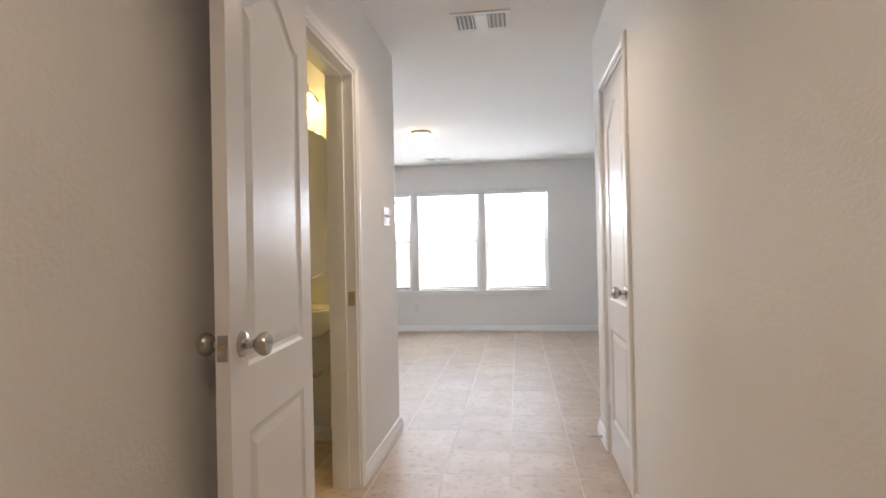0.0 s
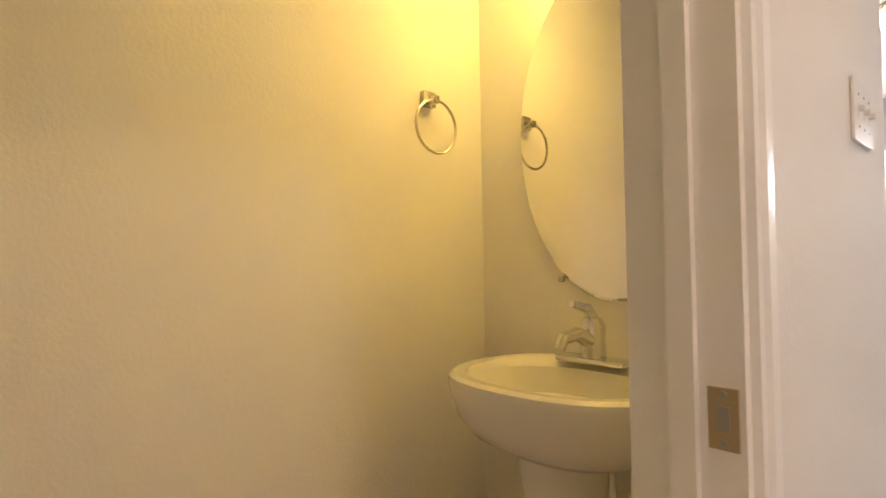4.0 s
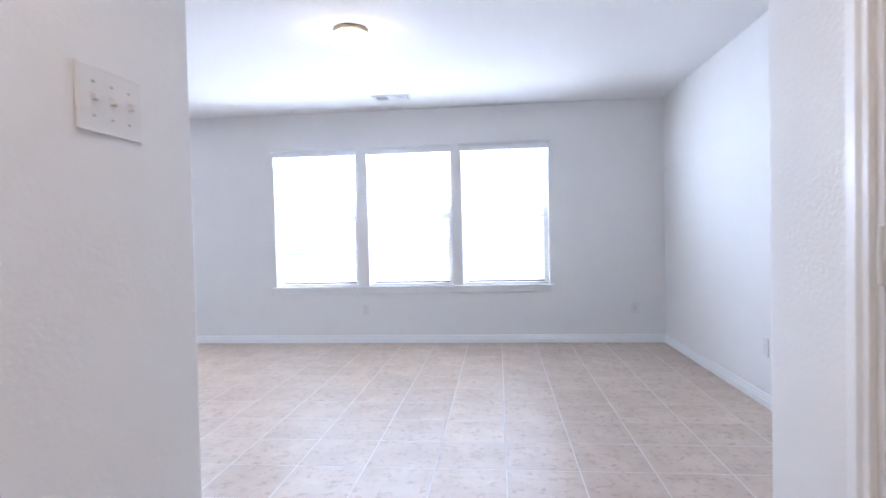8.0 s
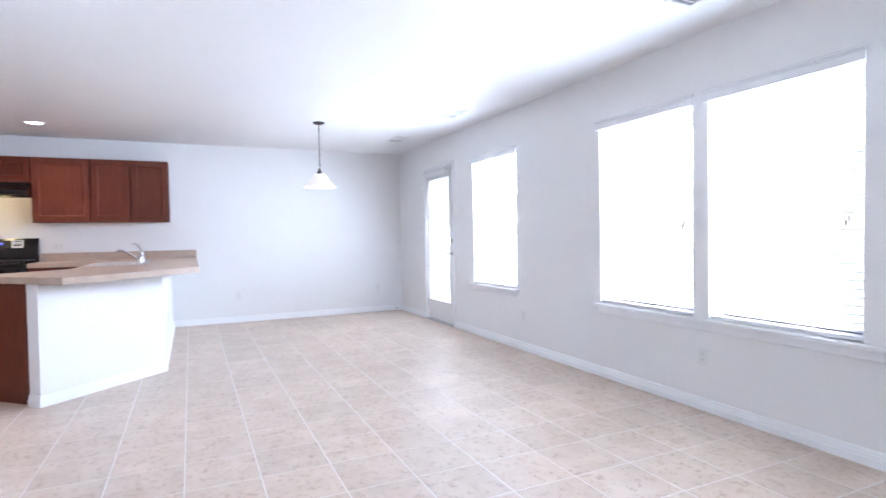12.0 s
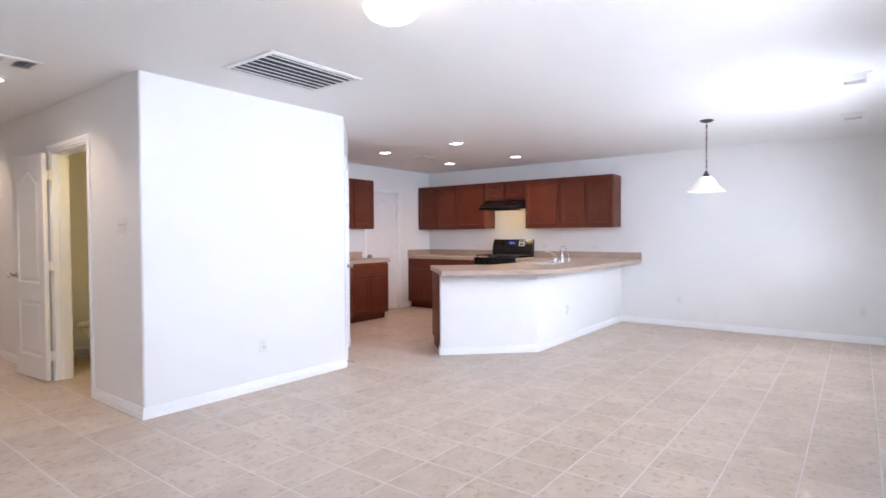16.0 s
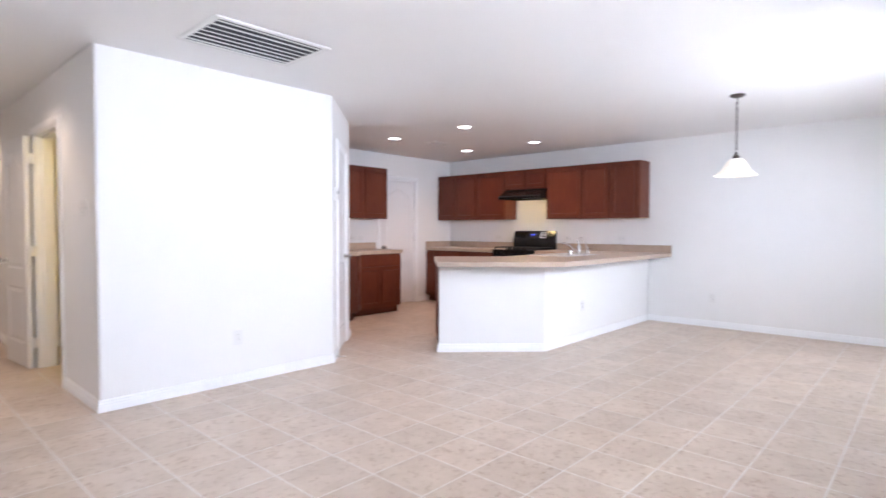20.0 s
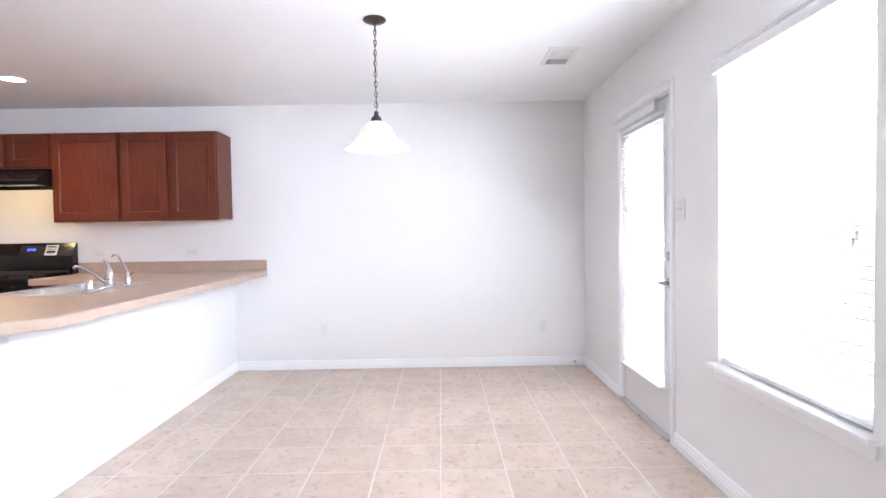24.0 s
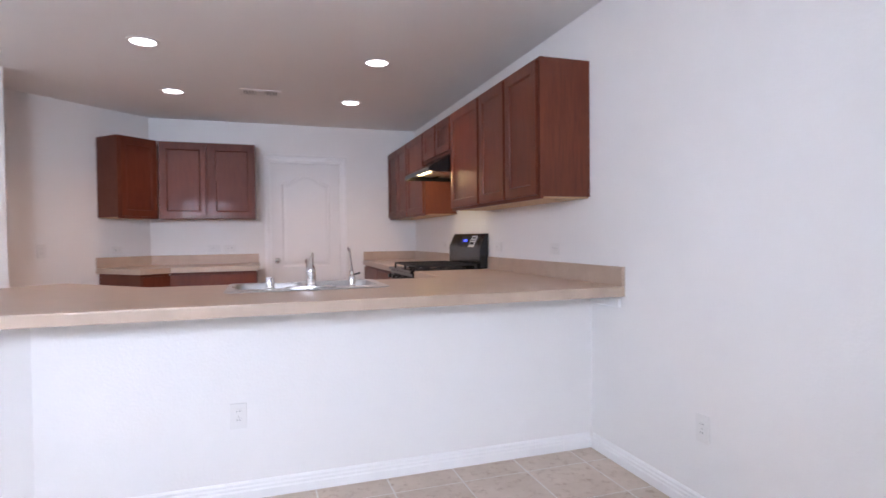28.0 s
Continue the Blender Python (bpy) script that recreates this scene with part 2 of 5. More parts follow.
def tile_material():
    """Glazed beige floor tile: cloudy base, brown flecks, each tile a little different."""
    m = bpy.data.materials.new("beige_floor_tile")
    m.use_nodes = True
    t, n = m.node_tree, m.node_tree.nodes
    b = n["Principled BSDF"]
    geo, info = n.new("ShaderNodeNewGeometry"), n.new("ShaderNodeObjectInfo")
    add, comb = n.new("ShaderNodeVectorMath"), n.new("ShaderNodeVectorMath")
    comb.operation, add.operation = "SCALE", "ADD"
    comb.inputs[0].default_value = (37.0, 91.0, 13.0)
    sumr = n.new("ShaderNodeMath")
    t.links.new(info.outputs["Random"], sumr.inputs[0])
    t.links.new(geo.outputs["Random Per Island"], sumr.inputs[1])
    t.links.new(sumr.outputs[0], comb.inputs["Scale"])
    t.links.new(geo.outputs["Position"], add.inputs[0])
    t.links.new(comb.outputs[0], add.inputs[1])
    cloud, fleck, fine = (n.new("ShaderNodeTexNoise") for _ in range(3))
    for node, sc, det, rgh in ((cloud, 5.0, 5, 0.6), (fleck, 25.0, 5, 0.62), (fine, 160.0, 3, 0.5)):
        node.inputs["Scale"].default_value, node.inputs["Detail"].default_value, node.inputs["Roughness"].default_value = sc, det, rgh
        t.links.new(add.outputs[0], node.inputs["Vector"])
    base = n.new("ShaderNodeValToRGB")
    base.color_ramp.elements[0].position, base.color_ramp.elements[1].position = 0.35, 0.65
    base.color_ramp.elements[0].color, base.color_ramp.elements[1].color = (0.56, 0.45, 0.36, 1), (0.655, 0.54, 0.445, 1)
    t.links.new(cloud.outputs["Fac"], base.inputs["Fac"])
    mask = n.new("ShaderNodeValToRGB")
    mask.color_ramp.elements[0].position, mask.color_ramp.elements[1].position = 0.53, 0.70
    mask.color_ramp.elements[0].color, mask.color_ramp.elements[1].color = (0, 0, 0, 1), (0.62, 0.62, 0.62, 1)
    t.links.new(fleck.outputs["Fac"], mask.inputs["Fac"])
    mix = n.new("ShaderNodeMix")
    mix.data_type = "RGBA"
    t.links.new(mask.outputs["Color"], mix.inputs["Factor"])
    t.links.new(base.outputs["Color"], mix.inputs["A"])
    mix.inputs["B"].default_value = (0.36, 0.235, 0.15, 1)
    hsv, rng = n.new("ShaderNodeHueSaturation"), n.new("ShaderNodeMapRange")
    frac = n.new("ShaderNodeMath")
    frac.operation = "FRACT"
    t.links.new(sumr.outputs[0], frac.inputs[0])
    t.links.new(frac.outputs[0], rng.inputs["Value"])
    rng.inputs["To Min"].default_value, rng.inputs["To Max"].default_value = 0.95, 1.05
    t.links.new(rng.outputs["Result"], hsv.inputs["Value"])
    t.links.new(mix.outputs["Result"], hsv.inputs["Color"])
    t.links.new(hsv.outputs["Color"], b.inputs["Base Color"])
    rr = n.new("ShaderNodeMapRange")
    rr.inputs["To Min"].default_value, rr.inputs["To Max"].default_value = 0.35, 0.47
    t.links.new(fleck.outputs["Fac"], rr.inputs["Value"])
    t.links.new(rr.outputs["Result"], b.inputs["Roughness"])
    bp = n.new("ShaderNodeBump")
    bp.inputs["Strength"].default_value, bp.inputs["Distance"].default_value = 1.0, 0.0012
    t.links.new(cloud.outputs["Fac"], bp.inputs["Height"])
    t.links.new(bp.outputs["Normal"], b.inputs["Normal"])
    return m


M_TILE = tile_material()

# ---- building helpers ----


def part(name, bm, material, parent=None, label="", smooth=False, m=None):
    """One mesh object, under a thing or a part."""
    me = bpy.data.meshes.new(name)
    bm.normal_update()
    if smooth:
        for f in bm.faces:
            f.smooth = True
    bm.to_mesh(me)
    bm.free()
    me.materials.append(material)
    if smooth:
        me.set_sharp_from_angle(angle=radians(35))
    ob = new(name, me)
    if parent:
        ob.parent = parent
    if m is not None:
        ob.matrix_basis = m
    if label:
        tagged(ob, label)
    return ob


def share(name, me, parent, m):
    """Another object on a mesh that exists."""
    ob = new(name, me)
    ob.parent = parent
    ob.matrix_basis = m
    return ob


def thing(name, label, category, m=None, group="", kind=""):
    ob = new(name)
    ob.empty_display_size = 0.1
    if m is not None:
        ob.matrix_basis = m
    return tagged(ob, label, category, group, kind)


def B():
    return bmesh.new()


def box(bm, x0, x1, y0, y1, z0, z1, bevel=0.0, seg=1):
    vs = [bm.verts.new(p) for p in ((x0, y0, z0), (x1, y0, z0), (x1, y1, z0), (x0, y1, z0), (x0, y0, z1), (x1, y0, z1), (x1, y1, z1), (x0, y1, z1))]
    fs = [bm.faces.new([vs[i] for i in q]) for q in ((3, 2, 1, 0), (4, 5, 6, 7), (0, 1, 5, 4), (1, 2, 6, 5), (2, 3, 7, 6), (3, 0, 4, 7))]
    if bevel:
        bmesh.ops.bevel(bm, geom=list({e for f in fs for e in f.edges}), offset=bevel, segments=seg, affect="EDGES", profile=0.6)
    return bm


def area(poly):
    return sum(a[0] * b[1] - b[0] * a[1] for a, b in zip(poly, poly[1:] + poly[:1])) / 2


def prism(bm, poly, z0, z1, bevel=0.0, seg=2):
    poly = list(poly)
    if area(poly) < 0:
        poly = poly[::-1]
    lo = [bm.verts.new((x, y, z0)) for x, y in poly]
    hi = [bm.verts.new((x, y, z1)) for x, y in poly]
    n = len(poly)
    fs = [bm.faces.new(lo[::-1]), bm.faces.new(hi)]
    fs += [bm.faces.new((lo[i], lo[(i + 1) % n], hi[(i + 1) % n], hi[i])) for i in range(n)]
    if bevel:
        bmesh.ops.bevel(bm, geom=list(fs[1].edges) + list(fs[0].edges), offset=bevel, segments=seg, affect="EDGES", profile=0.6)
    return bm


def lathe(bm, profile, seg=24, at=(0, 0, 0), axis="z", sx=1.0, sy=1.0):
    """Turns (radius, height) pairs round an axis."""
    rings = []
    for r, h in profile:
        ring = []
        for i in range(seg):
            a = 2 * math.pi * i / seg
            u, v = r * math.cos(a) * sx, r * math.sin(a) * sy
            p = {"z": (u, v, h), "y": (u, h, -v), "x": (h, u, v)}[axis]
            ring.append(bm.verts.new((p[0] + at[0], p[1] + at[1], p[2] + at[2])))
        rings.append(ring)
    for a, b in zip(rings, rings[1:]):
        for i in range(seg):
            bm.faces.new((a[i], a[(i + 1) % seg], b[(i + 1) % seg], b[i]))
    if profile[0][0] > 1e-5:
        bm.faces.new(rings[0][::-1])
    if profile[-1][0] > 1e-5:
        bm.faces.new(rings[-1])
    bmesh.ops.remove_doubles(bm, verts=bm.verts[:], dist=1e-6)
    return bm


def cyl(bm, at, r, h, axis="z", seg=20, bevel=0.0):
    b = min(bevel, r * 0.9, abs(h) * 0.45)
    prof = [(r - b, 0), (r, b), (r, h - b), (r - b, h)] if b else [(r, 0), (r, h)]
    return lathe(bm, prof, seg, at, axis)


def tube(bm, pts, r, seg=10, closed=False):
    """A round bar along a line of points."""
    pts = [Vector(p) for p in pts]
    n = len(pts)
    rings, up = [], Vector((0, 0, 1))
    for i, p in enumerate(pts):
        a = pts[(i - 1) % n] if closed or i else p
        b = pts[(i + 1) % n] if closed or i < n - 1 else p
        d = (b - a).normalized()
        if abs(d.dot(up)) > 0.95:
            up = Vector((1, 0, 0)) if abs(d.x) < 0.9 else Vector((0, 1, 0))
        u = d.cross(up).normalized()
        v = u.cross(d).normalized()
        up = v
        rr = r[i] if isinstance(r, (list, tuple)) else r
        rings.append([bm.verts.new(p + rr * (math.cos(2 * math.pi * k / seg) * u + math.sin(2 * math.pi * k / seg) * v)) for k in range(seg)])
    for i in range(n if closed else n - 1):
        a, b = rings[i], rings[(i + 1) % n]
        for k in range(seg):
            bm.faces.new((a[k], a[(k + 1) % seg], b[(k + 1) % seg], b[k]))
    if not closed:
        bm.faces.new(rings[0][::-1])
        bm.faces.new(rings[-1])
    bmesh.ops.recalc_face_normals(bm, faces=bm.faces[:])
    return bm


def sweep(bm, profile, path, closed=False):
    """A moulding: profile of (out, up) pairs carried along a floor line, out to the left of its run, mitred."""
    n = len(path)
    pts = [Vector(p) for p in path]
    rows = []
    for i, p in enumerate(pts):
        d0 = (p - pts[i - 1]).normalized() if i or closed else None
        d1 = (pts[(i + 1) % n] - p).normalized() if i < n - 1 or closed else None
        d0, d1 = d0 or d1, d1 or d0
        n0, n1 = Vector((-d0.y, d0.x)), Vector((-d1.y, d1.x))
        m = (n0 + n1).normalized()
        k = 1 / max(0.3, m.dot(n1))
        rows.append([bm.verts.new((p.x + m.x * k * o, p.y + m.y * k * o, z)) for o, z in profile])
    q = len(profile)
    for i in range(n if closed else n - 1):
        a, b = rows[i], rows[(i + 1) % n]
        for j in range(q):
            bm.faces.new((a[j], b[j], b[(j + 1) % q], a[(j + 1) % q]))
    if not closed:
        bm.faces.new(rows[0])
        bm.faces.new(rows[-1][::-1])
    bmesh.ops.recalc_face_normals(bm, faces=bm.faces[:])
    return bm


def inset(poly, d):
    """A closed outline moved inwards by d."""
    n, out = len(poly), []
    for i in range(n):
        p, a, b = Vector(poly[i]), Vector(poly[i - 1]), Vector(poly[(i + 1) % n])
        d0, d1 = (p - a).normalized(), (b - p).normalized()
        m = Vector((-d0.y - d1.y, d0.x + d1.x))
        m = m.normalized() if m.length > 1e-6 else Vector((-d0.y, d0.x))
        k = max(0.35, m.dot(Vector((-d1.y, d1.x))))
        out.append((p.x + m.x * d / k, p.y + m.y * d / k))
    return out


def panelled(bm, w, h, y, outlines, profile, sign):
    """A door face in the plane y, with panels sunk and raised by the (inset, depth) pairs; sign -1 faces -y."""
    outer = [(0, 0), (w, 0), (w, h), (0, h)]
    edges = []
    loops = []
    for poly in [outer] + outlines:
        vs = [bm.verts.new((p[0], y, p[1])) for p in poly]
        loops.append(vs)
        edges += [bm.edges.new((vs[i], vs[(i + 1) % len(vs)])) for i in range(len(vs))]
    made = bmesh.ops.triangle_fill(bm, use_beauty=True, use_dissolve=False, edges=edges, normal=(0, sign, 0))
    for poly, vs in zip(outlines, loops[1:]):
        last = vs
        for d, deep in profile:
            ring = [bm.verts.new((p[0], y - sign * deep, p[1])) for p in inset(poly, d)]
            for i in range(len(ring)):
                bm.faces.new((last[i], last[(i + 1) % len(ring)], ring[(i + 1) % len(ring)], ring[i]))
            last = ring
        bm.faces.new(last)
    return loops[0]


def slab_door(w, h, t, outlines, profile, both=True):
    """A panelled leaf, hinge edge at x = 0, faces at y = 0 and y = t."""
    bm = B()
    a = panelled(bm, w, h, 0.0, outlines, profile, -1)
    if both:
        b = panelled(bm, w, h, t, outlines, profile, 1)
    else:
        b = [bm.verts.new((p[0], t, p[1])) for p in ((0, 0), (w, 0), (w, h), (0, h))]
        bm.faces.new(b)
    for i in range(4):
        bm.faces.new((a[i], a[(i + 1) % 4], b[(i + 1) % 4], b[i]))
    bmesh.ops.recalc_face_normals(bm, faces=bm.faces[:])
    return bm


def arch(x0, x1, z0, z1, rise):
    """A panel outline with a cathedral top."""
    top = []
    n = 14
    for i in range(n + 1):
        u = i / n
        x = x1 + (x0 - x1) * u
        c = 0.5 - 0.5 * math.cos(2 * math.pi * min(1, max(0, (u - 0.06) / 0.88)))
        top.append((x, z1 + rise * c ** 0.75))
    return [(x0, z0), (x1, z0)] + top


def rect(x0, x1, z0, z1):
    return [(x0, z0), (x1, z0), (x1, z1), (x0, z1)]


MOULD = [(0.010, 0.007), (0.022, 0.009), (0.050, 0.002)]


def arch_leaf(w, h=2.02, t=0.035):
    g = 0.115 if w > 0.7 else 0.10
    return slab_door(w, h, t, [arch(g, w - g, 0.86, h - 0.225, 0.10), rect(g, w - g, 0.20, 0.70)], MOULD)


def wall(name, a, b, thick, openings=(), z1=H, material=None, label=""):
    """A wall from a to b on the floor; its thickness lies to the right of that run. Openings: (from, to, low, high) along it."""
    bm = B()
    a, b = Vector(a), Vector(b)
    d = (b - a).normalized()
    r = Vector((d.y, -d.x)) * thick
    cuts = sorted({0.0, (b - a).length, *[o[0] for o in openings], *[o[1] for o in openings]})
    for s0, s1 in zip(cuts, cuts[1:]):
        spans = [(0.0, z1)]
        for o in openings:
            if o[0] <= s0 + 1e-6 and o[1] >= s1 - 1e-6:
                spans = [(0.0, o[2]), (o[3], z1)]
        for lo, hi in spans:
            if hi - lo > 0.005:
                p, q = a + d * s0, a + d * s1
                prism(bm, [p, q, q + r, p + r], lo, hi)
    return tagged(part(name, bm, material or M_WALL), label or "cream painted wall with fine orange-peel texture", "wall", kind="structure")


# ---- the shell ----
wall("wall_north", (XW, YN), (XE, YN), -0.16, [(PD0 - XW, PD1 - XW, 0, 2.05)] + [(a - XW, b - XW, WZ0, WZ1) for a, b in WIN], label="cream window wall of the living and dining space")
wall("wall_west", (XW, YS), (XW, YN + 0.16), -0.16)
wall("wall_east", (XE, YN + 0.16), (XE, YB - 0.11), -0.16)
wall("wall_south_living", (XE, YB), (HE + 0.11, YB), -0.11)
wall("wall_hall_east", (HE, 3.90), (HE, YF), -0.11, [(3.90 - ED1, 3.90 - ED0, 0, 2.04)])
wall("wall_front", (HE + 0.11, YF), (HW - WT, YF), -0.16, [(HE + 0.11 - FD1, HE + 0.11 - FD0, 0, 2.045)])
wall("wall_hall_west", (HW, YF), (HW, 3.90), -WT, [(BD0 - YF, BD1 - YF, 0, 2.04)])
wall("wall_block", (HW - WT, YB), P1, -0.11)
wall("wall_pantry", P1, P2, -0.11, [(0.34, 0.96, 0, 2.04)])
wall("wall_fridge_side", P2, P3, -0.11)
wall("wall_kitchen_angled", P3, P4, -0.11)
wall("wall_kitchen_south", P4, (XW, YS), -0.12, [(P4[0] - KD1, P4[0] - KD0, 0, 2.04)])
wall("wall_powder_north", (HW - WT, BN), (BW, BN), 0.12)
wall("wall_powder_west", (BW, BN + 0.12), (BW, BS), 0.11)
wall("wall_powder_south", (BW - 0.11, BS), (HW - WT, BS), 0.11)


def rounded_post(name, x0, x1, y0, y1, cx, cy, r=0.018):
    """A wall end whose outer corner (cx, cy) is a bullnose."""
    pts = []
    for x, y in ((x0, y0), (x1, y0), (x1, y1), (x0, y1)):
        if (x, y) == (cx, cy):
            ox, oy = cx - math.copysign(r, cx - (x0 + x1) / 2), cy - math.copysign(r, cy - (y0 + y1) / 2)
            arc = [(ox + r * math.cos(radians(a)), oy + r * math.sin(radians(a))) for a in range(0, 360, 15)]
            arc = [p for p in arc if (p[0] - ox) * (cx - ox) >= -1e-9 and (p[1] - oy) * (cy - oy) >= -1e-9]
            arc.sort(key=lambda p: p[0], reverse=True)
            pts += arc
        else:
            pts.append((x, y))
    tagged(part(name, prism(B(), pts, 0, H), M_WALL, smooth=True), "rounded plaster wall corner", "wall", kind="structure")


rounded_post("wall_corner_west", HW - WT, HW, 3.90, YB, HW, YB)
rounded_post("wall_corner_east", HE, HE + 0.11, 3.90, YB, HE, YB)

ceil = tagged(part("ceiling", box(B(), XW - 0.2, XE + 0.2, YF - 0.2, YN + 0.2, H, H + 0.12), M_CEIL), "flat off-white textured ceiling", "ceiling", kind="structure")
floor = tagged(part("floor", box(B(), XW - 0.2, XE + 0.2, YF - 0.2, YN + 0.17, -0.15, -0.0006), M_GROUT), "beige ceramic tile floor with pale grout", "floor", kind="structure")
tagged(part("ground", box(B(), -300, 300, -300, 300, -0.40, -0.16), M_GROUND), "pale sunlit yard outside", "ground", kind="structure")

# baseboards
BASE = [(0.0, 0.001), (0.017, 0.001), (0.017, 0.040), (0.013, 0.046), (0.013, 0.057), (0.009, 0.063), (0.009, 0.074), (0.004, 0.081), (0.0, 0.083)]
CAS = 0.058


def baseboard(path):
    tagged(part("baseboard", sweep(B(), BASE, path), M_TRIM), "white stepped wooden baseboard", "baseboard", kind="structure")


baseboard([(XW, YN), (PD0 - CAS, YN)][::-1])
baseboard([(PD1 + CAS, YN), (XE, YN), (XE, YB), (HE, YB), (HE, ED1 + CAS)][::-1])
baseboard([(HE, ED0 - CAS), (HE, YF), (FD1 + CAS, YF)][::-1])
baseboard([(FD0 - CAS, YF), (HW, YF), (HW, BD0 - CAS)][::-1])
pd = Vector((P2[0] - P1[0], P2[1] - P1[1])).normalized()
pj0, pj1 = Vector(P1) + pd * (0.34 - CAS), Vector(P1) + pd * (0.96 + CAS)
baseboard([(HW, BD1 + CAS), (HW, YB), P1, (pj0.x, pj0.y)][::-1])
baseboard([(pj1.x, pj1.y), P2, P3, (P3[0] - 0.45, P3[1] - 0.45)][::-1])
baseboard([(XW, 5.16), (XW, YN)][::-1])
baseboard([(-5.05, YS), (KD1 + CAS, YS)][::-1])
baseboard([(KD0 - CAS, YS), (-6.22, YS)][::-1])
baseboard([(HW - WT, BD0 - CAS), (HW - WT, BS), (BW, BS), (BW, BN), (HW - WT, BN), (HW - WT, BD1 + CAS)][::-1])

# ---- doors ----


def casing(parent, w, h, t=0.016, y=0.0, sill=False):
    """Door trim round an opening of w by h, on the face y, coming out to -y."""
    prof = [(0.004, 0.0), (0.006, -0.010), (0.018, -0.011), (0.026, -t), (0.050, -t), (CAS, -0.008), (CAS, 0.0)]
    bm = B()
    rows = []
    for cx, cz, sx, sz in ((0, 0, -1, 0), (0, h, -1, 1), (w, h, 1, 1), (w, 0, 1, 0)):
        rows.append([bm.verts.new((cx + sx * o, y + d, cz + sz * o)) for o, d in prof])
    for a, b in zip(rows, rows[1:]):
        for j in range(len(prof) - 1):
            bm.faces.new((a[j], b[j], b[j + 1], a[j + 1]))
    for r in (rows[0], rows[-1]):
        bm.faces.new(r)
    bmesh.ops.recalc_face_normals(bm, faces=bm.faces[:])
    return part("casing", bm, M_TRIM, parent)


def jamb(parent, w, h, deep, stop=0.045):
    """The lining of a doorway: two sides, a head and their stops."""
    head = part("head_jamb", box(B(), 0.012, w - 0.012, 0, deep, h - 0.012, h + 0.001), M_TRIM, parent)
    part("stop", box(B(), 0.024, w - 0.024, stop, stop + 0.03, h - 0.024, h - 0.012), M_TRIM, head)
    for x0, x1, s0, s1 in ((-0.001, 0.012, 0.012, 0.024), (w - 0.012, w + 0.001, w - 0.024, w - 0.012)):
        side = part("side_jamb", box(B(), x0, x1, 0, deep, 0, h), M_TRIM, parent)
        part("stop", box(B(), s0, s1, stop, stop + 0.03, 0, h - 0.012), M_TRIM, side)


def knob(parent, x, z, y, sign, material=M_NICKEL, rose=0.032, m=None):
    bm = B()
    lathe(bm, [(rose, 0), (rose, 0.004 * sign), (rose * 0.8, 0.010 * sign), (0.012, 0.012 * sign), (0.011, 0.030 * sign), (0.018, 0.036 * sign), (0.027, 0.046 * sign), (0.029, 0.056 * sign), (0.025, 0.066 * sign), (0.012, 0.070 * sign), (0, 0.070 * sign)], 24, (x, y, z), "y")
    bmesh.ops.recalc_face_normals(bm, faces=bm.faces[:])
    return part("door_knob", bm, material, parent, smooth=True)


def hinge(parent, x, z, y):
    bm = B()
    cyl(bm, (x, y, z - 0.045), 0.007, 0.09, "z", 12, 0.002)
    box(bm, x - 0.016, x + 0.016, y - 0.0005, y + 0.002, z - 0.044, z + 0.044)
    return part("hinge", bm, M_GRILLE, parent, smooth=True)


def door(name, label, m, w, deep=0.11, leaf_y=0.004, hinges=True, back=True, h=2.04, flip=False):
    """A closed arch-panel door in its frame: x along the wall, the near face at y = 0, hinges at x = 0."""
    th = thing(name, label, "door", m, kind="structure")
    casing(th, w, h)
    jamb(th, w, h, deep)
    leaf = part("leaf", arch_leaf(w - 0.03, h - 0.028), M_DOOR, th, m=Matrix.Translation((0.015, leaf_y, 0.012)))
    knob(leaf, 0.06 if flip else w - 0.09, 0.93, 0.0, -1)
    if hinges:
        for z in (0.22, 1.06, 1.82):
            hinge(leaf, w - 0.026 if flip else -0.004, z, -0.004)
    if back:
        part("backing", box(B(), 0.0, w, deep + 0.002, deep + 0.02, 0, h), M_DARK, th)
    return th


# kitchen door, pantry door, hall closet door
door("door_kitchen", "white arch-panel kitchen door, closed, with nickel knob", pose(KD0, YS, 0, 0, 0, 180) @ pose(-(KD1 - KD0), 0, 0), KD1 - KD0, 0.12, leaf_y=0.03, flip=True)
ang = math.degrees(math.atan2(P2[1] - P1[1], P2[0] - P1[0]))
pa = Vector(P1) + pd * 0.34
door("door_pantry", "white arch-panel pantry door, closed", pose(pa.x, pa.y, 0, 0, 0, ang), 0.62, 0.11)
door("door_closet", "white arch-panel hall closet door, closed, nickel knob", pose(HE, ED1, 0, 0, 0, -90), ED1 - ED0, 0.11)

# powder-room doorway with the leaf folded back against the hall wall
pw = BD1 - BD0
dp = thing("door_powder", "white arch-panel powder-room door folded open into the hall", "door", pose(HW, BD0, 0, 0, 0, 90), kind="structure")
casing(dp, pw, 2.04)
jamb(dp, pw, 2.04, WT, 0.05)
casing(dp, pw, 2.04, y=0.0).matrix_basis = Matrix.Translation((pw, WT, 0)) @ Matrix.Rotation(math.pi, 4, "Z")
lw = 0.635
leaf = part("leaf", arch_leaf(lw, 2.012), M_DOOR, dp, m=Matrix.Translation((0.028, -0.040, 0.012)) @ Matrix.Rotation(radians(-175.2), 4, "Z"))
knob(leaf, lw - 0.065, 0.92, 0.035, 1)
knob(leaf, lw - 0.065, 0.92, 0.0, -1)
bm = B()
box(bm, lw - 0.0005, lw + 0.0015, 0.005, 0.030, 0.89, 0.95)
part("latch_plate", bm, M_NICKEL, leaf)
bm = B()
cyl(bm, (lw, 0.0175, 0.92), 0.008, 0.009, "x", 12)
